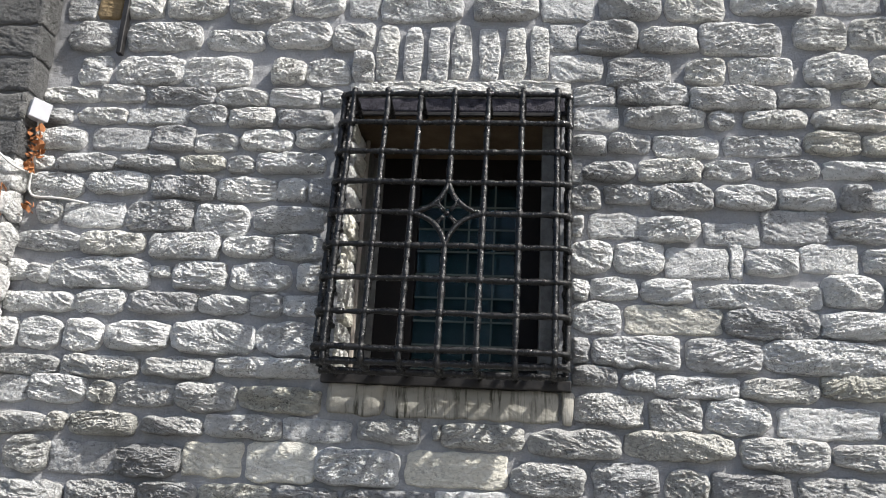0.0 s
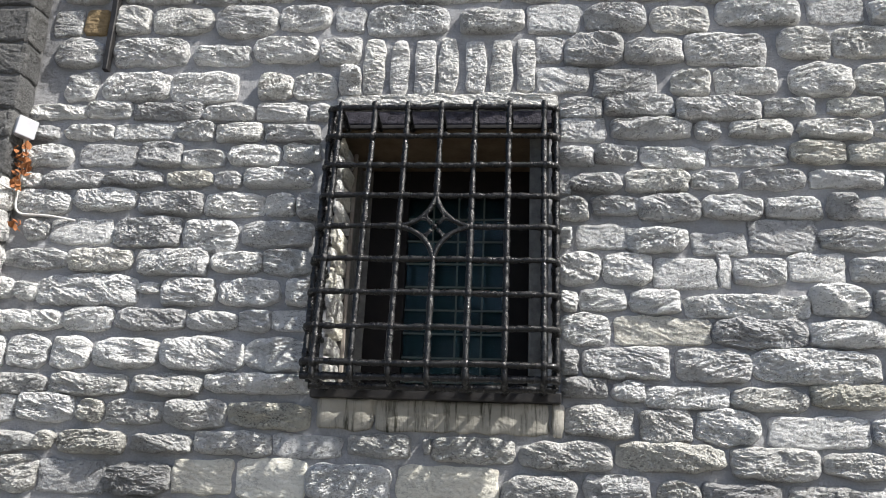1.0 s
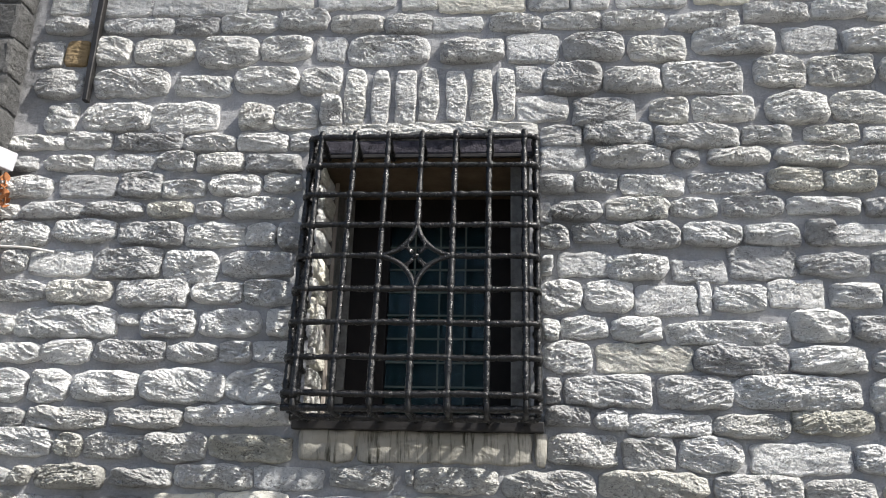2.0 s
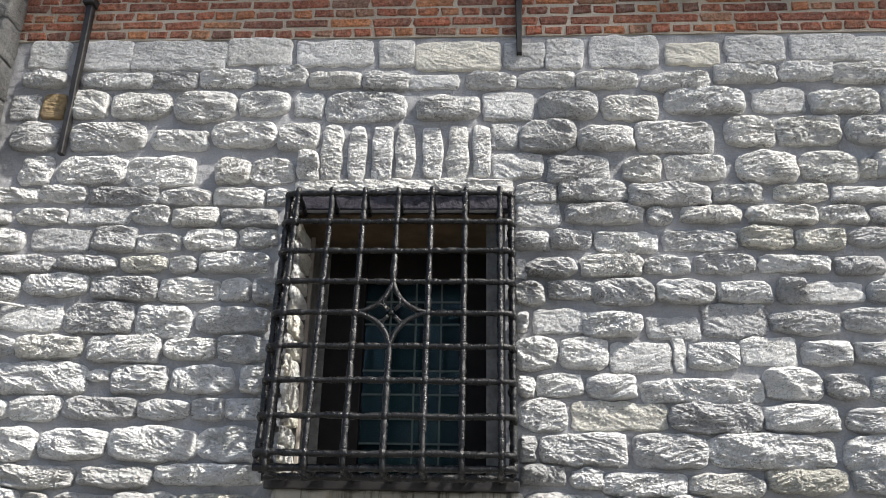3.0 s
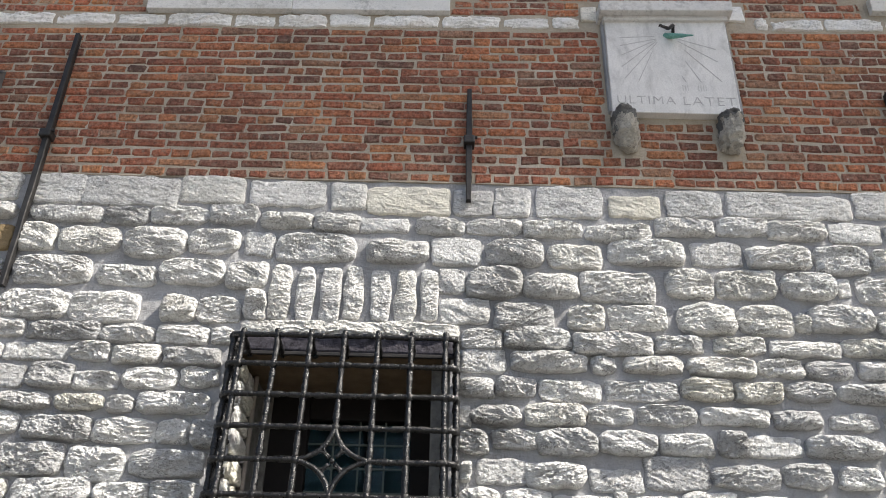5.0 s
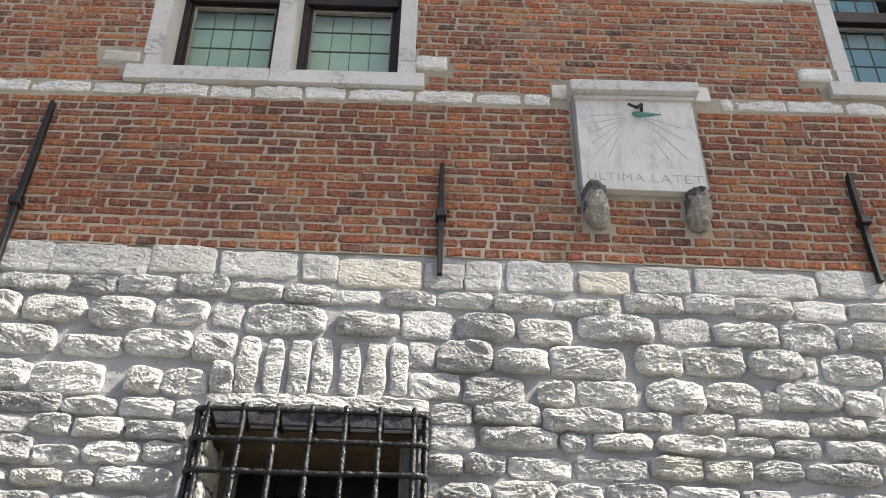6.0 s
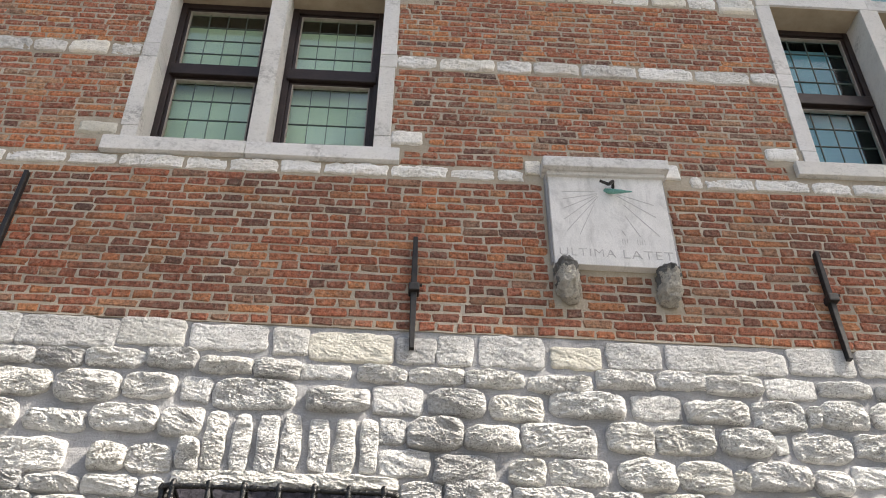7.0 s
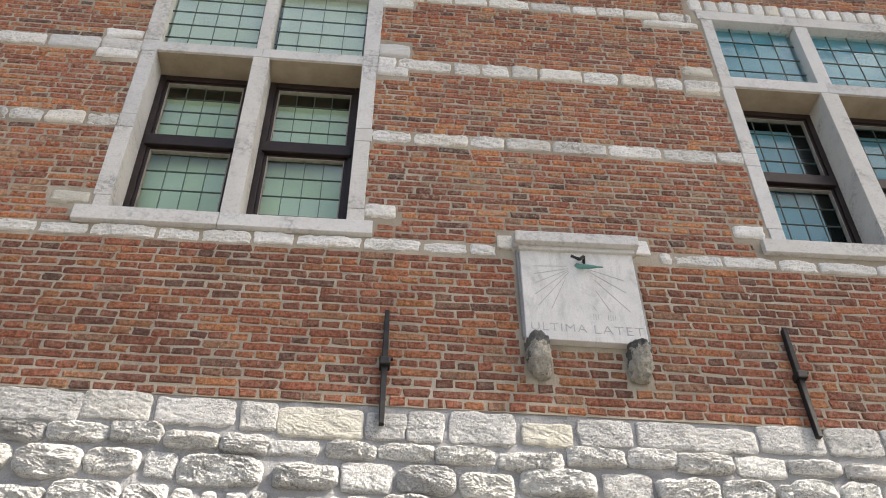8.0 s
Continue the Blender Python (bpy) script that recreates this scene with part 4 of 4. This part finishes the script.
carved("IIII", 1.655, 5.405, 0.07, 0.05)

gnomon = bmesh.new()
blade = dense((1.495, DY + 0.01, 5.875), (1.635, DY - 0.12, 5.765), 0.012)
add_tube(gnomon, blade, 0.021, 8, taper=[1.0 - 0.8 * (k / (len(blade) - 1)) ** 1.3 for k in range(len(blade))], lumps=0.3)
dial_part("gnomon", gnomon, VERDIGRIS, "green corroded copper gnomon rod", smooth=True)
arm = bmesh.new()
add_tube(arm, rounded([(1.55, DY + 0.005, 5.9), (1.54, DY - 0.045, 5.92), (1.505, DY - 0.05, 5.885), (1.445, DY - 0.055, 5.91)], 0.01), 0.012, 6, lumps=0.3)
dial_part("gnomon_stay", arm, IRON)


def corbel(x, z, w, h, lean):
    """A worn carved block that carries the slab: swollen, weathered, with a heavy dark cap."""
    bm = bmesh.new()
    bmesh.ops.create_icosphere(bm, subdivisions=5, radius=1.0)
    for v in bm.verts:
        c = v.co.copy()
        k = 1.0 - (0.35 * (-c.z - 0.1) if c.z < -0.1 else 0.0) + (0.12 if c.z > 0.55 else 0.0)
        p = Vector((x + w * 0.5 * k * math.copysign(abs(c.x) ** 0.6, c.x) + lean * c.z * 0.01, -0.02 + 0.115 * k * (c.y if c.y < 0 else 0.3 * c.y) * (1 + 0.25 * c.z), z + h * 0.5 * math.copysign(abs(c.z) ** 0.6, c.z)))
        q = p * 30
        n = noise.fractal(q, 0.8, 2.1, 4)
        fold = math.sin(p.x * 150 + 3 * noise.noise(p * 14)) * (1.0 if c.z > 0.35 else 0.25) + 0.9 * math.sin(p.z * 95 + 2.5 * noise.noise(p * 20))
        p += c.normalized() * (0.017 * n + 0.006 * fold)
        v.co = p
    me = mesh_of("carved_corbel", bm, HEADSTONE, True)
    me.materials.append(DARKSTONE)
    for f in me.polygons:
        c = f.center
        if c.z > z + h * 0.5 * (0.42 + 0.3 * noise.noise(c * 25)) or abs(c.x - x) > w * 0.4 and c.z > z - h * 0.1 and noise.noise(c * 18) > 0.05:
            f.material_index = 1
    ob = new("carved_corbel", me)
    return tagged(ob, "weathered blackened carved stone corbel under the sundial", "corbel", group="corbels under the sundial")


corbel(1.175, 5.095, 0.15, 0.31, -1)
corbel(1.825, 5.095, 0.15, 0.3, 1)


# ---- wall anchors ----
def anchor(x, z0, z1, knob, label, lean=0.0):
    a = thing("wall_anchor", label, "wall anchor", group="iron anchors on the wall", at=(x, 0, knob))
    bm = bmesh.new()
    n = 24
    rows = []
    for i in range(n + 1):
        z = z0 + (z1 - z0) * i / n
        w = 0.0175 * (0.85 + 0.25 * math.sin(math.pi * i / n)) + 0.001 * noise.noise(Vector((x, 0, z * 20)))
        y = -0.052 + 0.004 * noise.noise(Vector((x * 3, 5, z * 6)))
        c = lean * (z - knob)
        rows.append([bm.verts.new(p) for p in ((c - w, y + 0.003, z - knob), (c - w + 0.004, y - 0.003, z - knob), (c + w - 0.004, y - 0.003, z - knob), (c + w, y + 0.003, z - knob), (c + w, -0.012, z - knob), (c - w, -0.012, z - knob))])
    for s, t in zip(rows, rows[1:]):
        for k in range(6):
            bm.faces.new((s[k], s[(k + 1) % 6], t[(k + 1) % 6], t[k]))
    bm.faces.new(rows[0][::-1])
    bm.faces.new(rows[-1])
    part("bar", bm, RUSTIRON, a)
    part("collar", boxed(-0.034, 0.034, -0.085, 0.03, -0.028, 0.03, bevel=0.009, wear=0.004), RUSTIRON, a)
    part("wedge", boxed(-0.012, 0.05, -0.075, -0.055, 0.012, 0.026, bevel=0.003, wear=0.002), RUSTIRON, a)
    return a


anchor(0.207, 4.555, 5.385, 4.975, "short black iron wall anchor on the brick wall")
anchor(2.868, 4.62, 5.44, 5.055, "short black iron wall anchor on the brick wall")
anchor(-2.37, 3.925, 5.775, 4.95, "long black iron wall anchor beside the grey pier")

# ---- the grey stone pier ----
PX, PY = -2.775, -0.17


def pier_core():
    bm = bmesh.new()
    add_box(bm, -6, PX - 0.012, PY + 0.012, -0.002, 0, 5.30)
    v = [bm.verts.new(p) for p in ((-6, PY, 5.30), (PX, PY, 5.30), (PX, 0, 5.48), (-6, 0, 5.48), (-6, 0, 5.30), (PX, 0, 5.30))]
    for f in ((0, 1, 2, 3), (1, 5, 2), (0, 3, 4), (0, 4, 5, 1)):
        bm.faces.new([v[i] for i in f])
    return mesh_of("wall_pier", bm, PIERMORTAR)


pier = tagged(new("wall_pier", pier_core()), "projecting dark grey stone pier with a sloping top", "stone pier", kind="structure")
z = 1.2
while z < 5.25:
    low = z < 3.2
    h = min(dice.uniform(0.16, 0.26), 5.30 - z)
    m = PALE if low else DARKSTONE
    swell = dict(depth=0.04, rough=0.013, power=5.0) if low else dict(depth=0.016, rough=0.007, power=9.0)
    stone("pier_stone", -0.005, z + 0.004, -PY + 0.0, h - 0.008, pier, m, seed=dice.uniform(0, 60), shear=lambda p: Vector((PX - 0.012 - p.y * 0.7, PY + p.x, p.z)), **swell)
    x = PX
    while x > -3.7:
        w = dice.uniform(0.25, 0.45)
        stone("pier_stone", x - w + 0.004, z + 0.004, w - 0.008, h - 0.008, pier, m, seed=dice.uniform(0, 60), y=PY + 0.012, **swell)
        x -= w
    z += h
cop = bmesh.new()
add_stone(cop, -3.25, 0.0, 0.98, 0.27, 0.03, 0.012, 10.0, 4.4, 0.014, 0.0, lambda p: Vector((p.x, -0.095 - p.y * 0.68 + p.z * 0.69, 5.395 - p.y * 0.72 + p.z * 0.72)))
part("coping", cop, DARKSTONE, pier, "sloping dark coping stone", True)

# ---- junction box, cable and dry creeper in the corner ----
jb = thing("junction_box", "grey-white plastic junction box in the wall corner", "junction box", at=(-2.745, -0.1, 3.535))
turn = Euler((radians(4), radians(5), radians(55))).to_matrix().to_4x4()
for n, bx, bev in (("body", (-0.052, 0.052, -0.03, 0.03, -0.052, 0.052), 0.012), ("lid", (-0.054, 0.054, -0.042, -0.031, -0.054, 0.054), 0.005)):
    bm = boxed(*bx, bevel=bev)
    bmesh.ops.transform(bm, matrix=turn, verts=bm.verts)
    part(n, bm, PLASTIC, jb)
bm = bmesh.new()
add_tube(bm, rounded([(-2.745, -0.08, 3.49), (-2.735, -0.055, 3.29), (-2.745, -0.055, 3.19), (-2.735, -0.055, 3.055), (-2.54, -0.05, 3.05), (-2.41, -0.01, 3.035)], 0.06), 0.0065, 8)
tagged(new("cable", mesh_of("cable", bm, CABLE, True)), "thin white cable clipped along the stones", "cable", group="cables")
bm = bmesh.new()
add_tube(bm, rounded([(-3.1, -0.25, 3.36), (-2.98, -0.245, 3.34), (-2.86, -0.23, 3.26), (-2.75, -0.2, 3.17), (-2.74, -0.03, 3.19)], 0.05), 0.006, 8)
tagged(new("cable", mesh_of("cable", bm, CABLE, True)), "thin white cable looped over the pier", "cable", group="cables")


def creeper(x, y, z, n, spread, drop):
    c = thing("dry_creeper", "withered orange-brown creeper leaves clinging to the wall", "creeper", group="dry creepers", at=(x, y, z))
    bm = bmesh.new()
    add_tube(bm, [(0, 0.0, 0), (0.012, -0.01, -drop * 0.4), (-0.008, -0.012, -drop * 0.7), (0.01, 0.0, -drop)], 0.003, 5)
    part("stem", bm, DRYLEAF, c)
    for i in range(n):
        bm = bmesh.new()
        s = dice.uniform(0.014, 0.03)
        ring = [(0, -1), (0.5, -0.35), (0.42, 0.3), (0, 1.1), (-0.45, 0.25), (-0.5, -0.3)]
        top = [bm.verts.new((a * s, 0.35 * s * abs(a), b * s)) for a, b in ring]
        low = [bm.verts.new((a * s, 0.35 * s * abs(a) + 0.0015, b * s)) for a, b in ring]
        bm.faces.new(top)
        bm.faces.new(low[::-1])
        for k in range(6):
            bm.faces.new((top[k], low[k], low[(k + 1) % 6], top[(k + 1) % 6]))
        m = Matrix.Translation((dice.uniform(-spread, spread), dice.uniform(-0.045, -0.005), -drop * dice.random())) @ Euler([dice.uniform(-1.2, 1.2) for _ in range(3)]).to_matrix().to_4x4()
        bmesh.ops.transform(bm, matrix=m, verts=bm.verts)
        part("leaf", bm, DRYLEAF, c)


creeper(-2.725, -0.07, 3.45, 44, 0.04, 0.27)
creeper(-2.70, -0.05, 3.02, 4, 0.02, 0.06)
creeper(-2.80, -0.2, 3.08, 18, 0.04, 0.2)
creeper(-2.83, -0.205, 2.34, 8, 0.05, 0.1)

# ---- bricks, in alternating courses of stretchers and headers ----
ZONES = ((4.705, 5.93, 18), (6.06, 7.065, 15), (7.227, 8.02, 12), (8.205, 9.125, 14), (9.283, 10.7, 21))
HOLES = ((-1.875, -0.002, 6.205, 9.6), (-1.985, 0.08, 6.05, 6.215), (-2.175, -1.8, 6.215, 6.36), (-0.1, 0.24, 6.24, 6.385), (-2.225, -1.8, 7.925, 8.05), (-2.205, -1.8, 8.21, 8.33), (-0.1, 0.28, 7.94, 8.06),
         (-0.1, 0.29, 8.21, 8.41), (-0.1, 0.3, 8.995, 9.12), (3.015, 5.075, 6.235, 9.54), (2.88, 5.16, 6.05, 6.245), (2.735, 3.1, 6.24, 6.375), (2.695, 3.1, 8.255, 8.385), (2.675, 3.1, 7.975, 8.06),
         (2.445, 3.1, 9.025, 9.125), (5.0, 5.33, 6.24, 6.375), (1.07, 1.935, 5.21, 6.08), (0.95, 2.07, 6.0, 6.17), (1.095, 1.26, 4.93, 5.22), (1.74, 1.905, 4.93, 5.22), (2.9, 5.2, 9.1, 9.54), (-1.96, 0.1, 9.2, 9.6))


def add_brick(co, faces, w, h, at=None):
    """A worn brick face with chipped corners and soft arrises, 4 to 10 mm proud."""
    base = len(co)
    e = min(0.0075, h * 0.18)
    yy = dice.uniform(-0.010, -0.004)
    c = min(w, h) * 0.12
    outline = []
    for sx, sz, dx, dz in ((-1, -1, 0, 1), (-1, -1, 1, 0), (1, -1, -1, 0), (1, -1, 0, 1), (1, 1, 0, -1), (1, 1, -1, 0), (-1, 1, 1, 0), (-1, 1, 0, -1)):
        k = c * dice.uniform(0.5, 1.6)
        outline.append((sx * w / 2 + dx * k + dice.uniform(-0.008, 0.006), sz * h / 2 + dz * k + dice.uniform(-0.0075, 0.006)))
    n = len(outline)
    for inset, y in ((e, yy), (0.0, yy + 0.005), (-0.001, 0.02)):
        for x, z in outline:
            p = Vector((x * (1 - 2 * inset / w), y + (dice.uniform(-0.0018, 0.0018) if inset > 0 else 0), z * (1 - 2 * inset / h)))
            co.append(at(p) if at else p)
    faces.append(tuple(range(base, base + n)))
    for r in (0, n):
        for k in range(n):
            faces.append((base + r + n + k, base + r + n + (k + 1) % n, base + r + (k + 1) % n, base + r + k))


def brick_mesh(w, h):
    co, fa = [], []
    add_brick(co, fa, w, h)
    me = bpy.data.meshes.new("brick")
    me.from_pydata(co, [], fa)
    me.materials.append(OLDBRICK)
    return me


PITCH = (5.93 - 4.705) / 18
shapes = {k: [brick_mesh(w, PITCH - 0.0115) for _ in range(6)] for k, w in (("long", 0.234), ("short", 0.112))}
rest = {True: ([], []), False: ([], [])}
singles = 0
for zone, (z0, z1, n) in enumerate(ZONES):
    pitch = (z1 - z0) / n
    for c in range(n):
        long = (c + zone) % 2 == 1
        x = -3.45 + dice.uniform(-0.02, 0.02) + (0.06 if long else 0.0)
        zc = z0 + pitch * (c + 0.5)
        gaps = [(a, b) for a, b, lo, hi in HOLES if lo < zc + pitch * 0.4 and hi > zc - pitch * 0.4]
        while x < 5.6:
            w = (0.247 if long else 0.1235) + dice.uniform(-0.012, 0.012) * (1.3 if long else 0.8)
            if long and dice.random() < 0.05:
                w *= 0.75
            pieces = [(x, x + w)]
            for a, b in gaps:
                pieces = [q for p, r in pieces for q in ((p, min(r, a)), (max(p, b), r)) if q[1] - q[0] > 0.035]
            for p, r in pieces:
                bw, bh = r - p - 0.0115 - dice.uniform(0, 0.006), pitch - 0.0145 + dice.uniform(-0.004, 0.003)
                mid = (p + r) / 2
                at = Vector((mid, 0, zc + dice.uniform(-0.0025, 0.0025) + 0.009 * noise.noise(Vector((mid * 1.1, 0, zc * 2.5)))))
                if zone == 0 and c < 9 and -0.9 < at.x < 2.1 and singles < 300:
                    me = dice.choice(shapes["long" if long else "short"])
                    ob = new("brick", me)
                    ob.parent = wall_upper
                    ob.location = bend(at)
                    ob.rotation_euler = (0, dice.uniform(-0.006, 0.006), 0)
                    ob.scale = (bw / (0.234 if long else 0.112), 1, bh / (PITCH - 0.0115))
                    singles += 1
                else:
                    add_brick(*rest[zone == 0], bw, bh, lambda q: bend(at + q))
            x += w
for old, (co, fa) in rest.items():
    me = bpy.data.meshes.new("brickwork")
    me.from_pydata(co, [], fa)
    me.materials.append(OLDBRICK if old else BRICK)
    ob = new("brickwork", me)
    ob.parent = wall_upper
    tagged(ob, "sooty brown-red bricks in pale mortar" if old else "worn orange-red bricks in pale mortar", kind="stuff")
